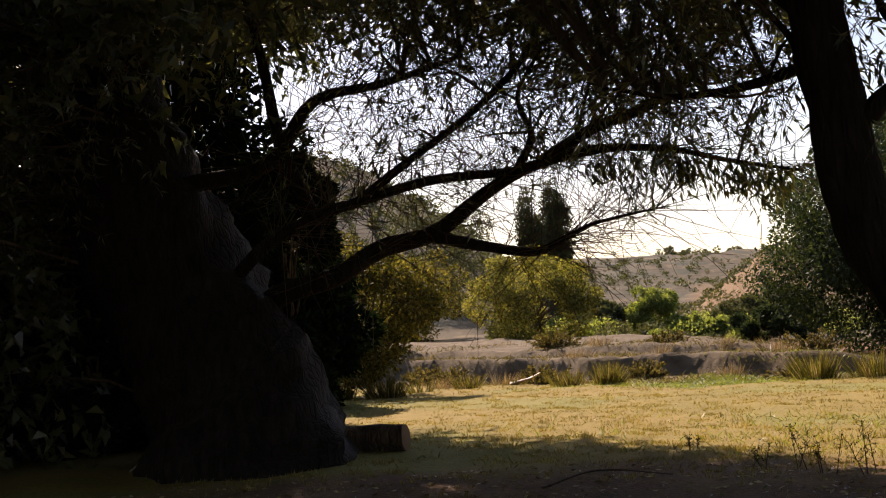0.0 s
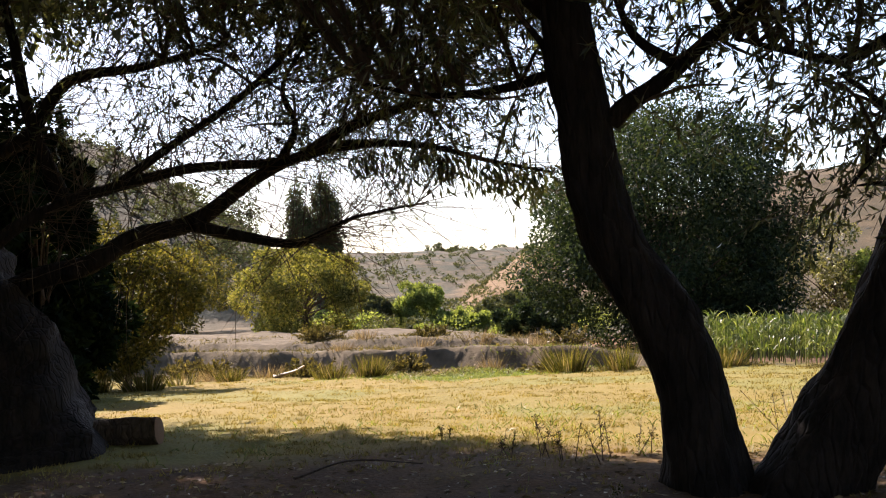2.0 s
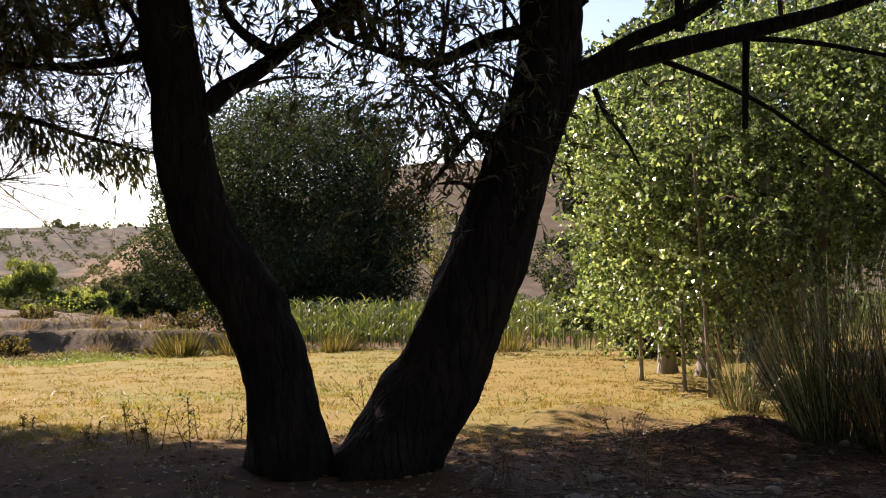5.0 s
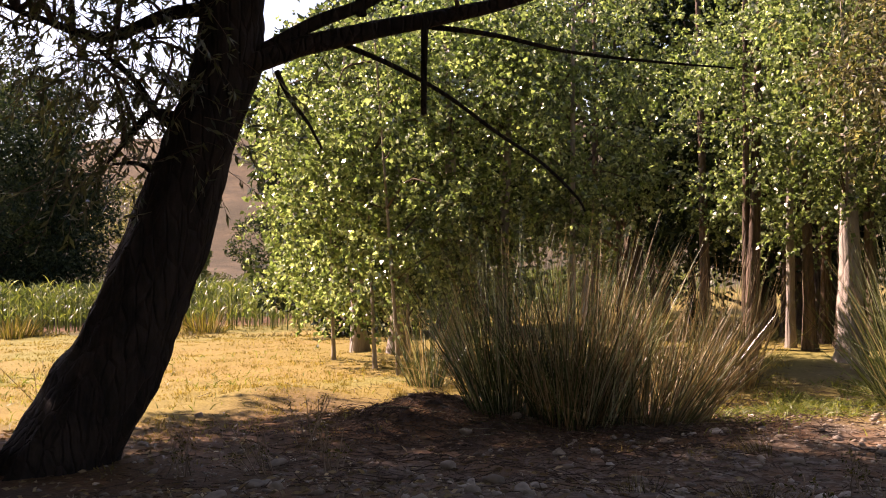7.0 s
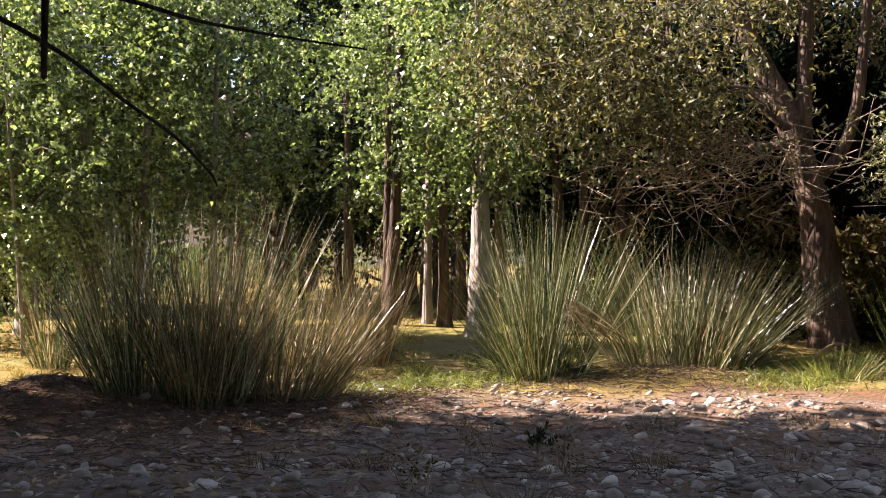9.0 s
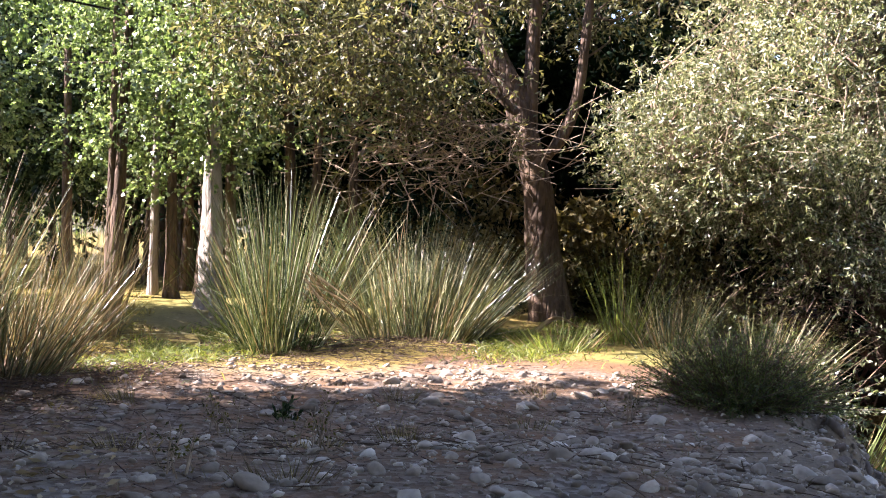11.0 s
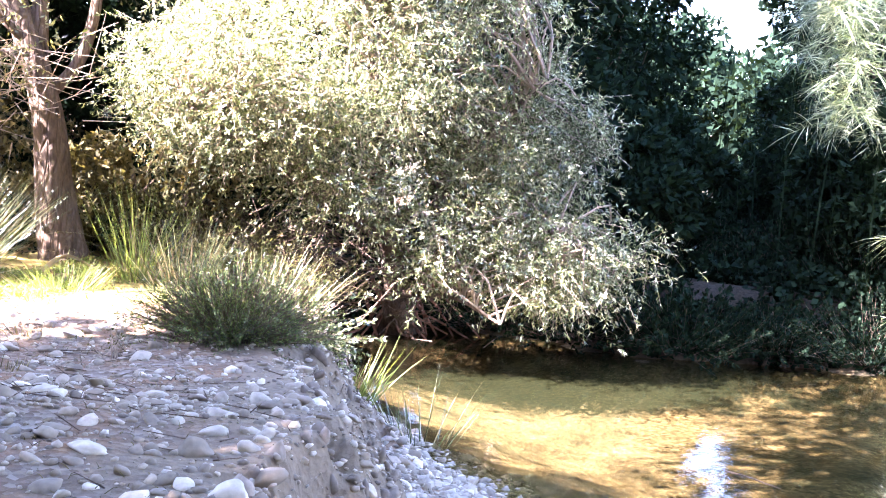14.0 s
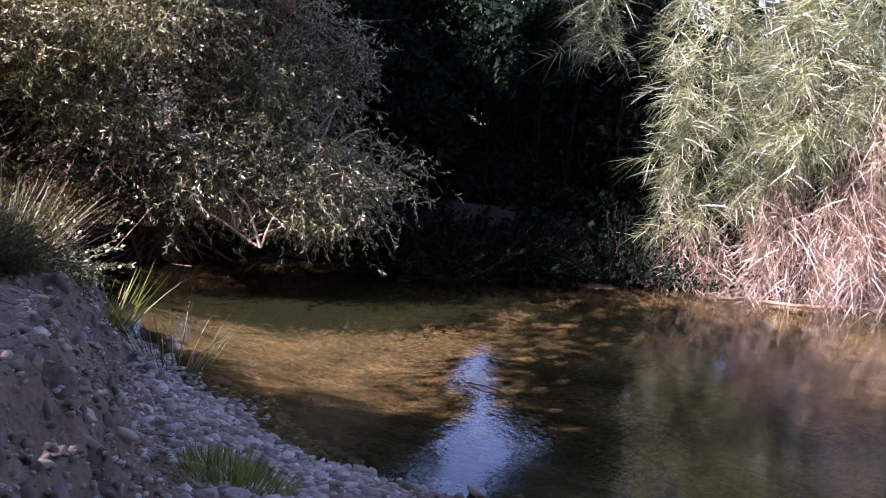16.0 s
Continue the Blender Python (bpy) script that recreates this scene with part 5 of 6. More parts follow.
rush_clump(10.35, -1.56, 0.85, 0.3, 55, M_RUSH, "dark thin rush tuft in the shallows", 0.5, 0.1, "waterside tufts")
rush_clump(6.43, -1.42, 0.24, 0.42, 700, M_GRASS, "low green grass tuft on the gravel slope", 0.7, 0.0, "waterside tufts")


def cane_stand(foot, top_z, low_z, bulge, sprays, stems, dry_below, label):
    """Giant cane: a thicket of stems whose leafy sprays arch out over the water, dead leaves hanging below."""
    foot = np.asarray(foot, float)
    mid = foot.mean(0)
    root = thing("cane_stand", (mid[0], mid[1], ground_at(mid[0], mid[1])), label, "giant cane", "cane stands")
    along = unit(foot[1] - foot[0])
    face = np.array([along[1], -along[0]])
    if face @ -mid < 0:
        face = -face
    # stems rise from the foot and lean outwards
    s = rng.random(stems)
    b = foot[0] + (foot[1] - foot[0]) * s[:, None] + rng.normal(size=(stems, 2)) * 0.35 - face * 0.45
    p = np.concatenate([b, height(b[:, 0], b[:, 1])[:, None] - 0.05], 1)
    d = np.concatenate([face * (0.05 + 0.22 * rng.random((stems, 1))) + rng.normal(size=(stems, 2)) * 0.10, np.ones((stems, 1))], 1)
    v, f = blades(p, d, (top_z - p[:, 2]) * (0.7 + 0.4 * rng.random(stems)), 0.026, 0.05 + 0.14 * rng.random(stems), 0.7, 6)
    # stems of shaded stands get a darkened colour in place of real shade
    tagged(part("stem_growth", v, f, M_CANE_DRY if dry_below > 0 else M_SHADE_GREEN, root, "upright cane stems"), kind="stuff")
    # sprays: an arching shoot with leaves set along both sides
    s, h = rng.random(sprays) * 1.1 - 0.05, rng.random(sprays) ** 0.85
    z = low_z + (top_z - low_z) * h
    q = foot[0] + (foot[1] - foot[0]) * s[:, None]
    swell = bulge * np.sin(np.pi * np.clip(0.15 + 0.75 * h, 0, 1)) + 0.38 * lump(s * 4, z, 0.9, 90) + 0.22 * lump(s * 9, z * 2.2, 0.9, 91)
    q = q + face * (swell - 0.5 * rng.random(sprays) ** 2)[:, None]
    keep = lump(s * 5 + mid[0], z * 1.3, 1.0, 92) > -0.40
    q, z, h = q[keep], z[keep], h[keep]
    n = len(z)
    axis = np.concatenate([face * 0.8 - along * 0.0 + rng.normal(size=(n, 2)) * 0.45, (0.1 - 0.45 * rng.random(n))[:, None]], 1)
    axis[:, 1] += 0.30
    axis = unit(axis)
    dry = z + 0.95 * lump(q[:, 0] * 1.4 + q[:, 1] * 1.4, z * 1.5, 1.0, 93) + 0.25 * rng.normal(size=n) < dry_below
    plume = 0.65 + 0.9 * rng.random(n) ** 2
    for name, m, pick, sag, text in (("foliage", M_CANE, ~dry, 0.55, "long arching green leaves"), ("dry_foliage", M_CANE_DRY, dry, 0.9, "hanging bleached dry leaves")):
        i = np.repeat(np.nonzero(pick)[0], 24)
        if not len(i):
            continue
        t = rng.random(len(i))
        o = np.concatenate([q, z[:, None]], 1)[i]
        ax = axis[i] + np.where(dry[i], 1.0, 0.0)[:, None] * np.array([0, 0, -1.1])
        o = o + ax * (0.5 * t * plume[i])[:, None] - np.array([0, 0, 1.0]) * (0.18 * t ** 2)[:, None]
        ld = ax + rng.normal(size=o.shape) * np.where(dry[i], 1.25, 0.62)[:, None]
        v, f = blades(o, ld, (0.20 + 0.20 * rng.random(len(i))) * (1.1 - 0.4 * t) * plume[i], 0.010 if m is M_CANE_DRY else 0.0105, sag * (0.3 + 0.7 * rng.random(len(i))), 1.0, 3)
        tagged(part(name, v, f, m, root, text), kind="stuff")
    return root


for foot, top, low, bulge, sprays, stems, dry_below in ((((15.0, -9.3), (14.4, -10.6)), 3.6, -0.9, 0.65, 620, 50, 0.0), (((14.4, -10.6), (13.6, -11.9)), 4.6, -0.95, 0.95, 1000, 60, 1.3), (((13.6, -11.9), (12.6, -13.3)), 5.2, -0.95, 1.0, 1100, 60, 1.6),
                                                       (((12.6, -13.3), (11.8, -14.9)), 5.4, -0.95, 0.9, 500, 60, 1.2), (((15.8, -10.6), (14.6, -13.4)), 6.4, 2.2, 0.9, 420, 60, 0.0)):
    cane_stand(foot, top, low, bulge, sprays, stems, dry_below, "giant cane hanging over the water, bleached below")
cane_stand(((16.45, -8.1), (15.95, -9.8)), 4.6, 2.4, 0.85, 420, 20, 0.0, "giant cane arching out of the shaded wood")
cane_stand(((19.6, -8.6), (19.0, -12.0)), 6.4, 2.6, 0.9, 360, 60, 0.0, "giant cane arching out of the shaded wood")


def maize_field():
    """A block of maize in rows."""
    x, y = np.meshgrid(np.arange(11.0, 34.0, 0.26), np.arange(19.5, 40.0, 0.44))
    x, y = x.ravel() + rng.normal(size=x.size) * 0.06, y.ravel() + rng.normal(size=y.size) * 0.12
    keep = (y > 34.5 - 0.82 * x) & (y < 44 - 0.5 * x) & (x * 0.93 - y * 0.36 > 0.6)
    x, y = x[keep], y[keep]
    z = height(x, y)
    n = len(x)
    h = 0.92 + 0.22 * rng.random(n) + 0.06 * lump(x, y, 2.0, 81)
    foot = np.stack([x, y, z], 1)
    stem = stick_quads(foot, foot + np.stack([0 * x, 0 * x, h], 1), 0.014, 0.006)
    k = np.repeat(np.arange(n), 9)
    t = 0.15 + 0.85 * rng.random(len(k))
    p = foot[k] + np.stack([0 * t, 0 * t, h[k] * t], 1)
    d = rng.normal(size=(len(k), 3)) * [0.6, 0.6, 0.1] + [0, 0, 1.5]
    lv = blades(p, d, 0.24 + 0.16 * rng.random(len(k)), 0.032, 0.35, 1.1, 3)
    v, f = join([stem, lv])
    tagged(part("maize_field", v, f, M_CORN), "ripening green maize standing in rows", "maize", kind="stuff")


maize_field()


# ---- turf, weeds and small growth ----
def turf():
    tufts, each = 20000, 13
    az = radians(-14) + rng.random(tufts) * radians(76)
    r = 8.6 * (3.6 ** rng.random(tufts) ** 0.85)
    cx, cy = r * np.sin(az), r * np.cos(az)
    keep = ((cy - bank_line(cx)) * 0.85 < 2.2) & (lump(cx, cy, 1.6, 30) + 0.7 * lump(cx, cy, 0.5, 31) > -0.75) & (rng.random(tufts) < 0.12 + 0.88 * smooth(9.5, 12.0, r + lump(cx, cy, 1.2, 32)))
    keep &= np.exp(-(((cx - 6.5) / 2.2) ** 2 + ((cy - 26.6) / 1.5) ** 2)) < 0.35
    cx, cy, r = cx[keep], cy[keep], r[keep]
    k = np.repeat(np.arange(len(cx)), each)
    a, g = rng.random(len(k)) * 6.283, rng.random(len(k)) ** 0.7
    wide = (0.05 + 0.11 * rng.random(len(cx)))[k] * (0.6 + r[k] * 0.035)
    x, y = cx[k] + np.cos(a) * g * wide, cy[k] + np.sin(a) * g * wide
    p = np.stack([x, y, height(x, y) - 0.01], 1)
    d = np.stack([np.cos(a) * g * 0.8, np.sin(a) * g * 0.8, np.ones(len(k))], 1) + rng.normal(size=p.shape) * 0.3
    tall = (0.018 + 0.05 * rng.random(len(cx)) ** 4)[k] * (0.6 + 0.8 * rng.random(len(k)))
    v, f = leaf_tris(p, d, tall, 0.005 + 0.0006 * r[k])
    tagged(part("dry_turf", v, f, M_GRASS_DRY), "sun-dried yellow meadow grass in uneven tufts", "grass", kind="stuff")
    n = 16000
    x = -5 + 17 * rng.random(n)
    y = bank_line(x) + (0.6 + 7.5 * rng.random(n) ** 1.3) / 0.85
    keep = lump(x, y, 0.9, 35) + 0.6 * rng.random(n) > 0.25
    x, y = x[keep], y[keep]
    p = np.stack([x, y, height(x, y) - 0.01], 1)
    d = rng.normal(size=p.shape) * [0.6, 0.6, 0.1] + [0, 0, 1]
    v, f = blades(p, d, 0.08 + 0.22 * rng.random(len(x)) ** 2, 0.022, 0.3, 1.0, 2)
    tagged(part("bank_growth", v, f, M_DRAB), "dry brown grass on the terraced earth bank", "grass", kind="stuff")
    n = 9000
    x = 9.5 + 13 * rng.random(n)
    y = 34.0 - 0.82 * x - 3.2 * rng.random(n) ** 1.6
    keep = lump(x, y, 1.3, 36) + 0.5 * lump(x, y, 0.4, 37) > -0.05
    x, y = x[keep], y[keep]
    p = np.stack([x, y, height(x, y) - 0.01], 1)
    v, f = blades(p, rng.normal(size=p.shape) * [0.6, 0.6, 0.1] + [0, 0, 1], 0.06 + 0.2 * rng.random(len(x)) ** 2, 0.016, 0.3, 1.0, 2)
    tagged(part("field_edge_growth", v, f, M_DRAB), "dry weeds along the maize field's edge", "grass", kind="stuff")
    n = 26000
    cx, cy, sx, sy = (np.array(c) for c in zip((6.5, 26.6, 1.6, 1.0), (11.6, 5.2, 0.8, 0.4), (13.2, 2.1, 0.9, 0.35), (10.1, 5.5, 0.7, 0.45), (5.0, 13.0, 3.0, 2.0), (6.5, 27.0, 1.6, 0.9), (12.6, 2.2, 0.7, 0.3)))
    k = rng.integers(0, 7, n)
    x, y = cx[k] + sx[k] * rng.normal(size=n), cy[k] + sy[k] * rng.normal(size=n)
    keep = lump(x, y, 0.5, 33) > -0.2
    x, y = x[keep], y[keep]
    p = np.stack([x, y, height(x, y) - 0.01], 1)
    d = rng.normal(size=p.shape) * [0.5, 0.5, 0.1] + [0, 0, 1]
    v, f = blades(p, d, 0.05 + 0.13 * rng.random(len(x)) ** 2, 0.008 + 0.0004 * np.hypot(x, y), 0.35, 1.0, 2)
    tagged(part("green_turf", v, f, M_GRASS), "patches of fresh green grass", "grass", kind="stuff")
    # litter of the shade
    n = 4500
    az, r = radians(-25) + rng.random(n) * radians(85), 4.5 + 6.5 * rng.random(n)
    x, y = r * np.sin(az), r * np.cos(az)
    p = np.stack([x, y, height(x, y) + 0.008], 1)
    v, f = leaf_quads(p, rng.normal(size=p.shape) * [1, 1, 0.12], 0.07, 0.025, 0.15)
    tagged(part("leaf_litter", v, f, M_RUSH_DRY), "fallen dry willow leaves", "leaf litter", kind="stuff")
    # broken straw on the mound, round the rushes and over the gravel
    n = 9000
    spots = np.array([(7.15, 7.2, 0.55), (7.6, 6.3, 0.7), (8.6, 5.6, 0.8), (11.2, 4.3, 0.7), (12.2, 3.4, 0.9), (9.5, 6.6, 1.2), (6.5, 6.2, 1.2), (7.5, 3.0, 2.0)])
    s = spots[rng.integers(0, len(spots), n)]
    x, y = s[:, 0] + s[:, 2] * rng.normal(size=n), s[:, 1] + s[:, 2] * rng.normal(size=n)
    a = np.stack([x, y, height(x, y) + 0.01], 1)
    w = rng.random(n) * 6.28
    ln = 0.05 + 0.22 * rng.random(n) ** 2
    x, y = x + np.cos(w) * ln, y + np.sin(w) * ln
    c = np.stack([x, y, height(x, y) + 0.012 + 0.05 * rng.random(n) ** 3], 1)
    v, f = stick_quads(a, c, 0.004, 0.002)
    tagged(part("straw_litter", v, f, M_BARK_BROWN), "broken brown rush straw on the ground", "straw litter", kind="stuff")


turf()


def weed(x, y, h, label="thin dry branching weed stalk", material=None, category="weed", stems=7):
    z = ground_at(x, y)
    root = thing("weed", (x, y, z), label, category, "dry weeds")
    a = np.array([[x, y, z]]) + rng.normal(size=(stems, 3)) * [0.06, 0.06, 0]
    b = a + unit(rng.normal(size=a.shape) * [0.35, 0.35, 0.1] + [0, 0, 1]) * h * (0.6 + 0.5 * rng.random((stems, 1)))
    k = rng.integers(0, stems, 40)
    t = 0.3 + 0.7 * rng.random((40, 1))
    c = a[k] + (b[k] - a[k]) * t
    e = c + unit(rng.normal(size=c.shape) + [0, 0, 0.7]) * h * 0.25 * rng.random((40, 1))
    v, f = join([stick_quads(a, b, 0.0055, 0.003), stick_quads(c, e, 0.0032, 0.0018)])
    tagged(part("stalk_growth", v, f, material or M_TWIG_PALE, root), kind="stuff")
    q = np.concatenate([e, e])
    v, f = leaf_quads(q, rng.normal(size=q.shape) + [0, 0, 0.3], 0.025, 0.012)
    tagged(part("seed_growth", v, f, M_BRONZE, root), kind="stuff")


for x, y, h in ((2.63, 10.35, 0.26), (2.95, 10.13, 0.40), (3.02, 9.75, 0.34), (3.33, 9.61, 0.48), (3.73, 9.96, 0.28), (2.35, 11.65, 0.14)):
    weed(x, y, h, "dark thorny weed stalk at the meadow's shaded edge", M_TWIG, stems=3)
for x, y, h in ((4.6, 6.9, 0.35), (5.0, 6.6, 0.36), (5.4, 6.3, 0.3), (5.3, 9.6, 0.8), (5.15, 9.8, 0.7), (5.9, 7.2, 0.4), (2.6, 7.3, 0.25), (7.2, 3.4, 0.25), (5.9, 2.3, 0.25), (5.0, 2.6, 0.22), (8.7, 0.9, 0.3)):
    weed(x, y, h)


def low_bush(x, y, wide, high, material, label, n, leaf=(0.05, 0.012), up=0.6):
    """A bush of fine upright sprays."""
    z = ground_at(x, y)
    root = thing("bush", (x, y, z), label, "bush")
    a = np.array([x, y, z]) + rng.normal(size=(n, 3)) * [wide * 0.22, wide * 0.22, 0.02]
    d = unit((a - [x, y, z]) / wide * 2.6 + rng.normal(size=a.shape) * 0.35 + [0, 0, up])
    b = a + d * high * (0.6 + 0.6 * rng.random((n, 1)))
    v, f = stick_quads(a, b, 0.005, 0.002)
    tagged(part("stem_growth", v, f, M_TWIG, root), kind="stuff")
    k = np.repeat(np.arange(n), 26)
    p = a[k] + (b[k] - a[k]) * (0.15 + 0.9 * rng.random((len(k), 1)))
    v, f = leaf_quads(p, d[k] + rng.normal(size=p.shape) * 0.6, leaf[0], leaf[1])
    tagged(part("foliage", v, f, material, root), kind="stuff")


low_bush(9.6, 0.08, 0.60, 0.60, M_BROOM, "dense dark-green broom-like bush on the bank's edge", 900, (0.045, 0.008))
low_bush(10.55, -0.55, 0.42, 0.42, M_SILVER, "pale leafy sprig hanging over the cut bank", 70, (0.055, 0.028), -0.1)
rush_clump(10.6, -0.25, 0.85, 0.4, 130, M_RUSH_GOLD, "pale grass fan behind the broom bush", 0.6, 0.35, "waterside tufts", 0.008, (0.0, -0.35))
for x, y, w, h in ((2.5, 30.2, 0.9, 0.5), (5.0, 29.0, 0.5, 0.4), (0.2, 31.0, 0.7, 0.45), (8.3, 27.0, 0.8, 0.4), (3.4, 35.6, 0.7, 0.5), (6.6, 34.0, 0.6, 0.4), (-0.6, 32.6, 0.8, 0.4), (9.8, 31.0, 0.8, 0.5)):
    low_bush(x, y, w, h, M_DRAB, "brown half-dry herb bush on the earth bank", 70, (0.10, 0.05), 0.5)
for x, y, h in ((1.4, 30.0, 0.5), (7.0, 28.2, 0.45), (8.6, 30.0, 0.6), (8.9, 30.2, 0.5), (5.6, 30.6, 0.5), (3.6, 31.6, 0.4), (0.4, 29.6, 0.5), (-0.4, 30.0, 0.4), (4.6, 34.4, 0.5), (7.6, 32.2, 0.5)):
    rush_clump(x, y, h, 0.5, 90, M_RUSH_DRY, "bleached dry grass tuft on the earth bank", 0.6, 0.4, "bank grass tufts", 0.014)
for x, y, h, n in ((7.35, 2.2, 0.22, 90), (5.07, 2.13, 0.17, 60), (6.27, 2.43, 0.16, 60), (8.1, 1.5, 0.16, 50), (6.4, 3.6, 0.18, 60), (8.6, 2.6, 0.18, 60), (9.4, 1.6, 0.16, 50), (7.9, 4.4, 0.2, 70), (5.6, 3.9, 0.16, 50)):
    rush_clump(x, y, h, 0.16, n, M_DRAB, "small brown dry grass tuft among stones", 0.7, 0.3, "gravel tufts", 0.006)


def gravel_grass():
    """Sparse dry blades between the stones."""
    n = 9000
    az, r = radians(24) + rng.random(n) * radians(78), 4.2 + 7.2 * rng.random(n)
    x, y = r * np.sin(az), r * np.cos(az)
    keep = (edge_distance(x, y, EDGE) > 0.15) & (lump(x, y, 0.6, 95) + 0.5 * lump(x, y, 0.2, 96) > 0.1)
    x, y = x[keep], y[keep]
    p = np.stack([x, y, height(x, y) - 0.005], 1)
    v, f = blades(p, rng.normal(size=p.shape) * [0.7, 0.7, 0.1] + [0, 0, 0.8], 0.03 + 0.07 * rng.random(len(x)) ** 2, 0.004, 0.3, 1.0, 2)
    tagged(part("gravel_grass", v, f, M_DRAB), "sparse dry grass blades between the stones", "grass", kind="stuff")


gravel_grass()
low_bush(7.75, 3.15, 0.12, 0.12, M_DEEP, "small dark thistle on the gravel", 9, (0.05, 0.016))
# the dark herbs below carry the wood's shade in their leaf colour
low_bush(16.2, -4.9, 1.6, 0.8, M_SHADE_GREEN, "dark waterside herbs under the trees", 300, (0.06, 0.035))
low_bush(15.5, -6.1, 1.6, 0.8, M_SHADE_GREEN, "dark waterside herbs under the trees", 260, (0.09, 0.05))
low_bush(15.4, -7.3, 1.6, 0.6, M_SHADE_GREEN, "dark waterside herbs under the trees", 300, (0.06, 0.035))
low_bush(17.4, -7.6, 1.8, 0.6, M_SHADE_GREEN, "dark waterside herbs under the trees", 240, (0.09, 0.05))
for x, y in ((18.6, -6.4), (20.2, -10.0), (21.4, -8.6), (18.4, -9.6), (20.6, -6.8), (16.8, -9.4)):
    low_bush(x, y, 2.2, 0.9, M_SHADE_GREEN, "dark waterside herbs under the trees", 260, (0.10, 0.06))
low_bush(19.4, -8.4, 2.0, 0.8, M_SHADE_GREEN, "dark waterside herbs under the trees", 240, (0.09, 0.05))
low_bush(15.0, -8.7, 1.6, 0.9, M_SHADE_GREEN, "dark waterside herbs under the trees", 300, (0.06, 0.035))
low_bush(17.2, -3.9, 1.6, 1.0, M_SHADE_GREEN, "dark waterside herbs under the trees", 300, (0.06, 0.035))
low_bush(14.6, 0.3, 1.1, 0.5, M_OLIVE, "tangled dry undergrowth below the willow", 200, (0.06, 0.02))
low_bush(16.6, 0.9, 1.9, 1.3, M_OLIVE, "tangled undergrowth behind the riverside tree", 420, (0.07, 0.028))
low_bush(17.2, 2.6, 1.9, 1.1, M_SHADE_GREEN, "dark undergrowth behind the riverside tree", 360, (0.09, 0.04))
low_bush(15.6, -0.3, 1.6, 0.9, M_OLIVE, "tangled dry undergrowth below the willow", 300, (0.06, 0.02))


def shade_leaf_cover():
    """Leaves added over the wood's floor, with its shade in their colour."""
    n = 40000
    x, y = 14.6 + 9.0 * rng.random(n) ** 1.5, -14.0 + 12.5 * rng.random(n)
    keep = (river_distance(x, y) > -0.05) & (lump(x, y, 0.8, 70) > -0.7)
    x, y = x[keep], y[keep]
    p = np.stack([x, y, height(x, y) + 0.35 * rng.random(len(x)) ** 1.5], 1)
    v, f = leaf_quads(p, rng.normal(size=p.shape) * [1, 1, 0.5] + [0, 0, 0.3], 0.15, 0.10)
    tagged(part("shade_leaf_cover", v, f, M_SHADE_GREEN), "added leaves covering the wood's floor, shade in their colour", "undergrowth", kind="stuff")


shade_leaf_cover()


def hill_scrub():
    """Bushes scattered over the far slopes."""
    n = 10000
    az, r = radians(-20) + rng.random(n) * radians(70), 75 * (5.2 ** rng.random(n))
    x, y = r * np.sin(az), r * np.cos(az)
    keep = lump(x, y, 45, 40) + 0.6 * lump(x, y, 14, 41) + 0.5 * rng.random(n) > 0.15
    x, y, r = x[keep], y[keep], r[keep]
    s = (0.35 + 0.9 * rng.random(len(x)) ** 3) * (0.45 + r / 360)
    c = np.stack([x, y, height(x, y) + s * 0.45], 1)
    k = np.repeat(np.arange(len(x)), 34)
    p = c[k] + unit(rng.normal(size=(len(k), 3))) * (s[k] * (0.45 + 0.45 * rng.random(len(k))))[:, None] * [1, 1, 0.75]
    v, f = leaf_tris(p, rng.normal(size=p.shape), s[k] * 0.5, s[k] * 0.36)
    tagged(part("hill_scrub", v, f, M_SCRUB), "grey-green bushes dotted over dry hills", "scrub", kind="stuff")


hill_scrub()


def felled_log():
    a, b = np.array([-2.2, 13.7, 0.1]), np.array([-0.5, 13.2, 0.06])
    a[2], b[2] = ground_at(a[0], a[1]) + 0.12, ground_at(b[0], b[1]) + 0.14
    root = thing("log", tuple(a), "short sawn log lying beside the old willow", "log")
    v, f = tube([a, (a + b) / 2, b], 0.19, 0.15, 22, 20, 0.14, 0.0, 1.0, 12)
    v[-1] = b
    part("bark", v, f, M_BARK_BROWN, root, "flaking brown bark", soft=True)
    ring = v[-23:-1]
    d = unit(b - a)
    w = np.concatenate([ring * 0.97 + b * 0.03 + d * 0.006, [b + d * 0.012]])
    part("sawn_end", w, [(i, (i + 1) % 22, 22) for i in range(22)], M_CUT, root, "reddish sawn end grain")


felled_log()


def stick(name, pts, r0, r1, material, label, category="branch"):
    v, f = tube(pts, r0, r1, 10, 8 * len(pts), 0.45)
    return tagged(part(name, v, f, material, soft=True), label, category)


stick("bleached_branch", [(1.62, 29.66, -0.50), (1.9, 29.64, -0.43), (2.15, 29.61, -0.36), (2.40, 29.59, -0.24)], 0.055, 0.03, M_RUSH_DRY, "bleached bare driftwood branch on the bank")
stick("floating_stick", [(9.60, -4.17, -0.99), (9.40, -4.26, -0.975), (9.10, -4.43, -0.99)], 0.012, 0.005, M_TWIG, "dark stick floating on the stream")
stick("driftwood", [(14.0, -9.5, -1.0), (13.75, -10.0, -0.97), (13.25, -10.7, -0.98), (13.0, -11.3, -0.95), (12.6, -11.9, -0.97), (12.4, -12.4, -0.95)], 0.02, 0.035, M_CANE_DRY, "bleached log at the far waterline")
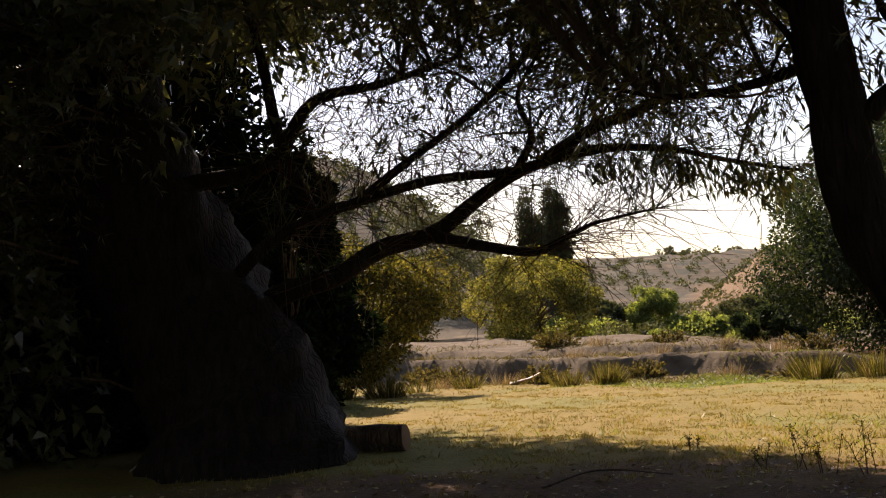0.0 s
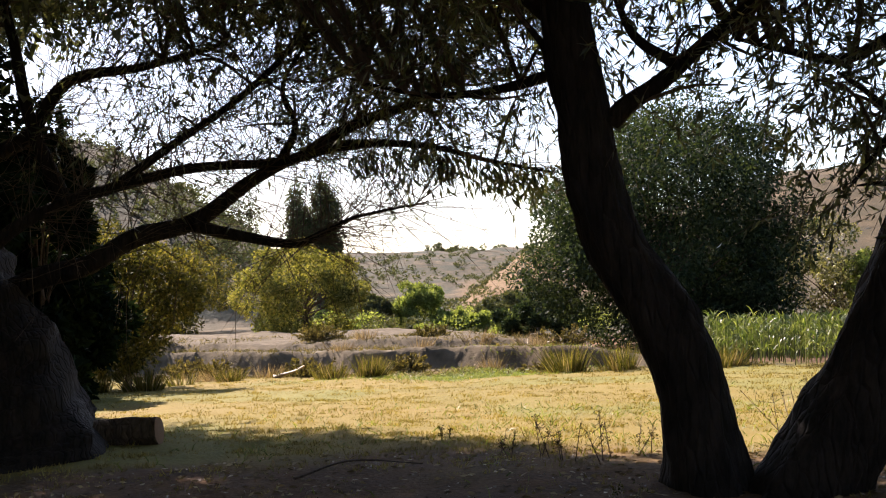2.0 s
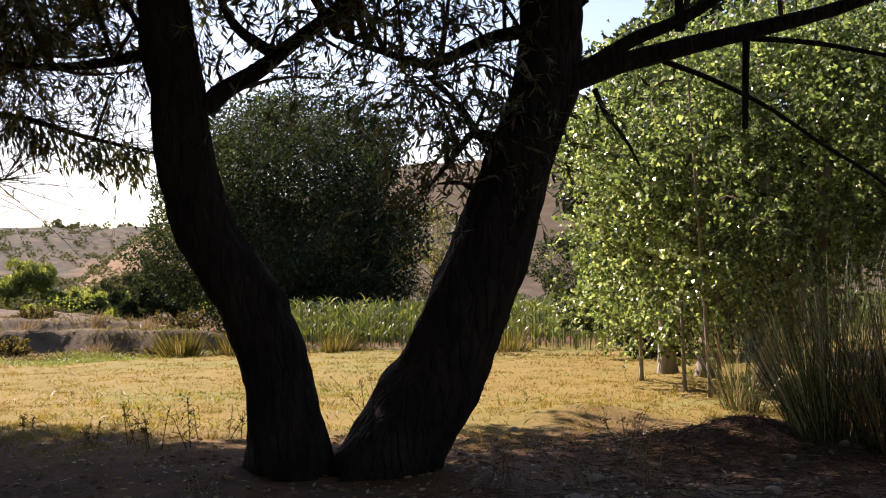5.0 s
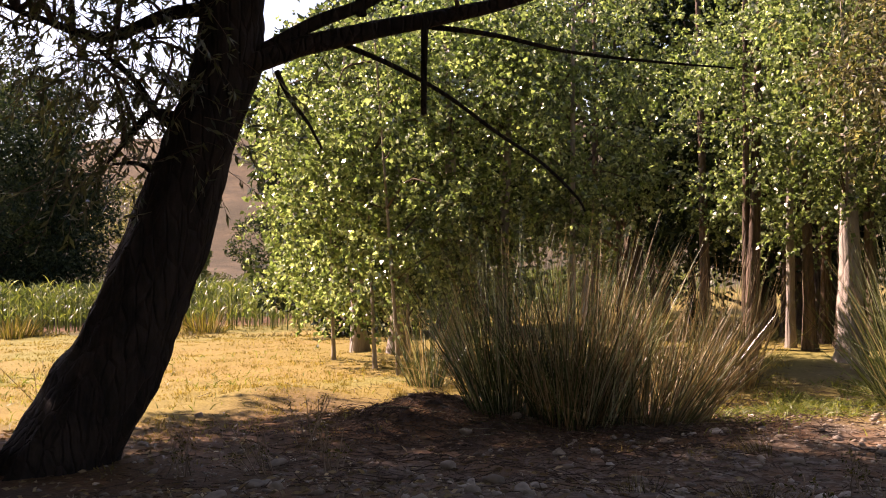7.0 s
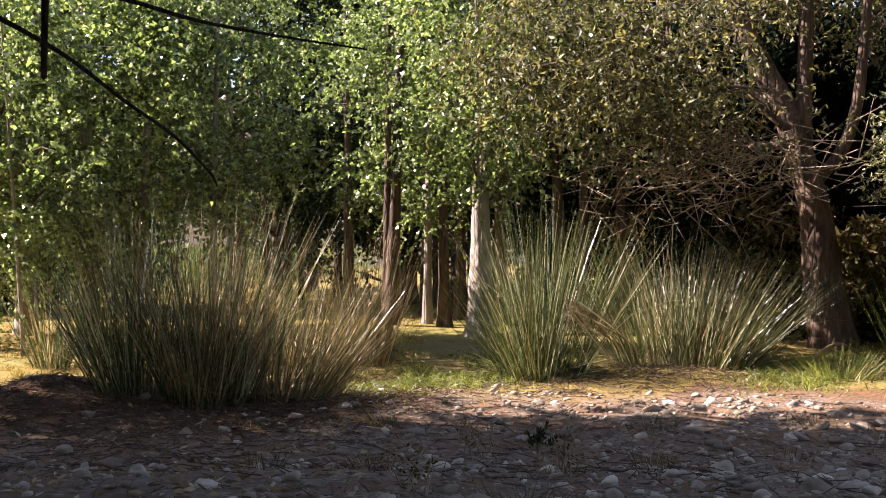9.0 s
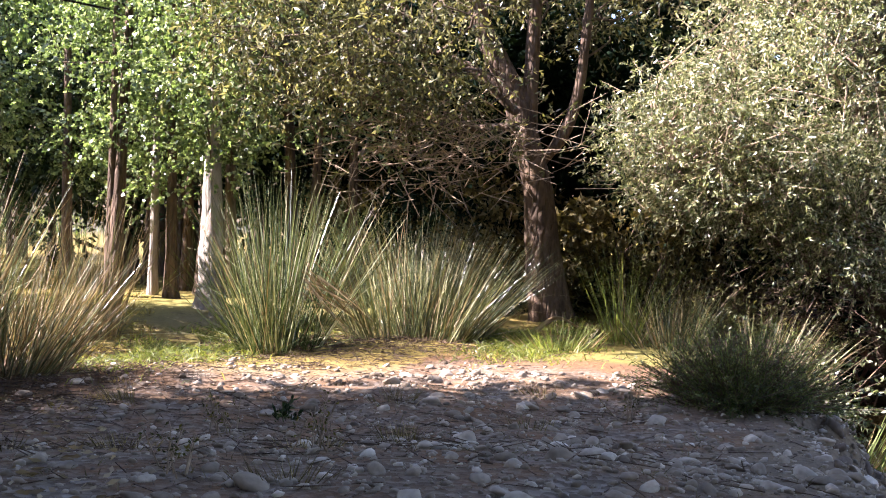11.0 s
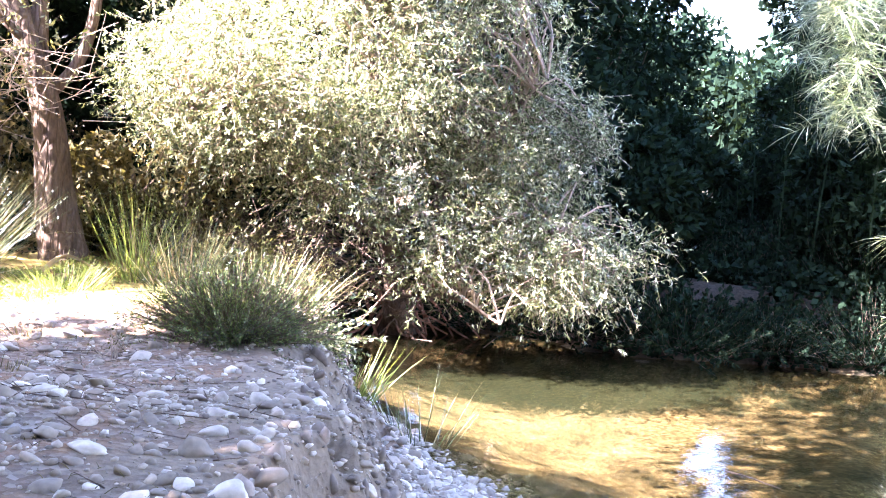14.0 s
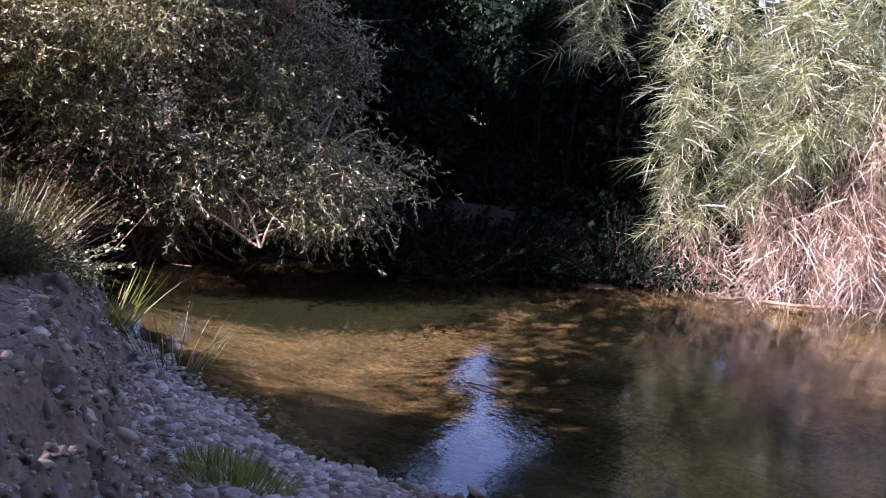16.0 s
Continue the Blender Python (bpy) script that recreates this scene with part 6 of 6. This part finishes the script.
stick("fallen_twig", [(0.7, 9.6, ground_at(0.7, 9.6) + 0.03), (1.2, 9.9, ground_at(1.2, 9.9) + 0.1), (1.8, 9.9, ground_at(1.8, 9.9) + 0.03)], 0.012, 0.005, M_TWIG, "thin fallen branch on the shaded soil")


stick("fallen_stick", [(13.28, 2.22, ground_at(13.28, 2.22) + 0.03), (13.77, 2.03, 0.2), (14.18, 1.78, ground_at(14.18, 1.78) + 0.04)], 0.022, 0.014, M_RUSH_DRY, "bleached stick lying beside the riverside tree")


def broken_stems():
    """Pale stems that have snapped and hang out of the rushes."""
    n = 26
    p = np.array([10.95, 4.15, 0.75]) + rng.normal(size=(n, 3)) * [0.05, 0.06, 0.08]
    d = np.array([0.15, -0.75, -0.55]) + rng.normal(size=(n, 3)) * [0.12, 0.2, 0.2]
    v, f = blades(p, d, 0.35 + 0.4 * rng.random(n), 0.016, 0.12, 1.0, 3)
    tagged(part("broken_stems", v, f, M_RUSH_DRY), "snapped white rush stems hanging from the clump", "rushes", kind="stuff")


broken_stems()


# ---- cobbles ----
def cobble_shape(seed, flat, cuts):
    bm = bmesh.new()
    bmesh.ops.create_icosphere(bm, subdivisions=cuts, radius=0.5)
    g = np.random.default_rng(seed)
    o = Vector(g.random(3) * 40)
    for v in bm.verts:
        v.co *= 1 + 0.40 * noise.noise(v.co * 1.8 + o) + 0.12 * noise.noise(v.co * 4 + o)
    for _ in range(6):
        w, lim = Vector(g.normal(size=3)).normalized(), 0.30 + 0.12 * g.random()
        for v in bm.verts:
            over = v.co.dot(w) - lim
            if over > 0:
                v.co -= w * over * 0.9
    for v in bm.verts:
        v.co.z *= flat
    vs = np.array([v.co[:] for v in bm.verts])
    fs = np.array([[v.index for v in f.verts] for f in bm.faces])
    bm.free()
    return vs, fs


SHAPES = [cobble_shape(k, 0.45 + 0.09 * (k % 4), 2) for k in range(6)]
FINE = [cobble_shape(k + 40, 0.45 + 0.09 * (k % 4), 3) for k in range(6)]
CHIPS = [cobble_shape(k + 20, 0.55 + 0.08 * (k % 3), 1) for k in range(6)]


def cobbles():
    n = 46000
    az, r = radians(22) + rng.random(n) * radians(112), 3.4 + 8.0 * rng.random(n)
    x, y = r * np.sin(az), r * np.cos(az)
    d, e = river_distance(x, y), edge_distance(x, y, EDGE)
    gate = (0.26 * smooth(24, 40, np.degrees(az)) + 0.74 * smooth(50, 78, np.degrees(az))) * smooth(11.2, 10.0, r + 0.8 * lump(x, y, 1.1, 20)) * (e > 0) * (1 - np.exp(-((x - 7.2) ** 2 + (y - 7.2) ** 2) / 1.0))
    gate = np.maximum(0.62 * gate, 0.8 * (e < 0.05) * (x < 12.2))
    keep = (rng.random(n) < gate * (0.75 + 0.25 * lump(x, y, 0.6, 50))) & (d > -0.35) & ((e > 0.0) | (e < -0.25) | (rng.random(n) < 0.95))
    x, y = x[keep], y[keep]
    n = len(x)
    size = 0.013 + 0.055 * rng.random(n) ** 3.0 + 0.095 * rng.random(n) ** 15
    z = height(x, y)
    order = np.argsort(-size)
    meshes = [mesh_of("cobble", v, f, M_COBBLE, True) for v, f in FINE]
    rest = []
    for c, i in enumerate(order):
        k = int(rng.integers(0, 6))
        m = Matrix.LocRotScale((x[i], y[i], z[i] + size[i] * 0.05), Euler((rng.normal() * 0.3, rng.normal() * 0.3, rng.random() * 6.28)), Vector((size[i] * (1.0 + 0.6 * rng.random()), size[i], size[i] * (0.85 + 0.4 * rng.random()))))
        if c < 300:
            ob = new("cobble", meshes[k])
            ob.parent = GROUND
            ob.matrix_basis = m
        else:
            a = np.array(m)
            shape = SHAPES[k] if size[i] > 0.065 else CHIPS[k]
            rest.append((shape[0] @ a[:3, :3].T + a[:3, 3], shape[1]))
    v, f = join(rest)
    tagged(part("river_cobbles", v, f, M_COBBLES), "pale rounded river stones half sunk in grit", "stones", kind="stuff")


cobbles()


def bank_clods():
    """Lumps of earth that break out of the cut bank."""
    n = 9000
    x, y = 3.6 + 8.4 * rng.random(n), -2.4 + 3.2 * rng.random(n)
    e = edge_distance(x, y, EDGE)
    keep = (e > -0.55) & (e < 0.02) & (lump(x, y, 0.4, 60) > -0.25)
    x, y = x[keep][:600], y[keep][:600]
    z = height(x, y)
    pieces = []
    for i in range(len(x)):
        s = 0.03 + 0.10 * rng.random() ** 3
        m = np.array(Matrix.LocRotScale((x[i], y[i], z[i] - 0.25 * s), Euler(rng.random(3) * 6), Vector((s * (1 + rng.random()), s, s * 1.3))))
        shape = SHAPES[int(rng.integers(0, 6))] if s > 0.08 else CHIPS[int(rng.integers(0, 6))]
        pieces.append((shape[0] @ m[:3, :3].T + m[:3, 3], shape[1]))
    v, f = join(pieces)
    tagged(part("earth_clods", v, f, M_CLOD), "crumbling clods of the eroded earth bank", "earth", kind="stuff")


def bank_stones():
    """Small stones washed out of the cut face."""
    n = 150000
    x, y = 3.4 + 8.8 * rng.random(n), -2.6 + 3.4 * rng.random(n)
    e = edge_distance(x, y, EDGE)
    w = river_distance(x, y)
    keep = (e > -2.6) & (e < 0.08) & (w > -0.35 - 0.3 * rng.random(n) ** 2 * (lump(x, y, 0.35, 62) > 0)) & (rng.random(n) < 0.35 + 0.65 * smooth(-0.15, -0.7, e))
    x, y, e = x[keep][:15000], y[keep][:15000], e[keep][:15000]
    z = height(x, y)
    pieces = []
    for i in range(len(x)):
        s = 0.015 + (0.115 if e[i] < -0.75 else 0.045) * rng.random() ** 2.5
        m = np.array(Matrix.LocRotScale((x[i], y[i], z[i] - 0.12 * s), Euler(rng.normal(size=3) * [0.35, 0.35, 3.0]), Vector((s * (1 + rng.random()), s, s))))
        shape = CHIPS[int(rng.integers(0, 6))]
        pieces.append((shape[0] @ m[:3, :3].T + m[:3, 3], shape[1]))
    v, f = join(pieces)
    tagged(part("bank_stones", v, f, M_BANK_STONE), "stones sticking out of the eroded earth bank", "stones", kind="stuff")


bank_clods()
bank_stones()
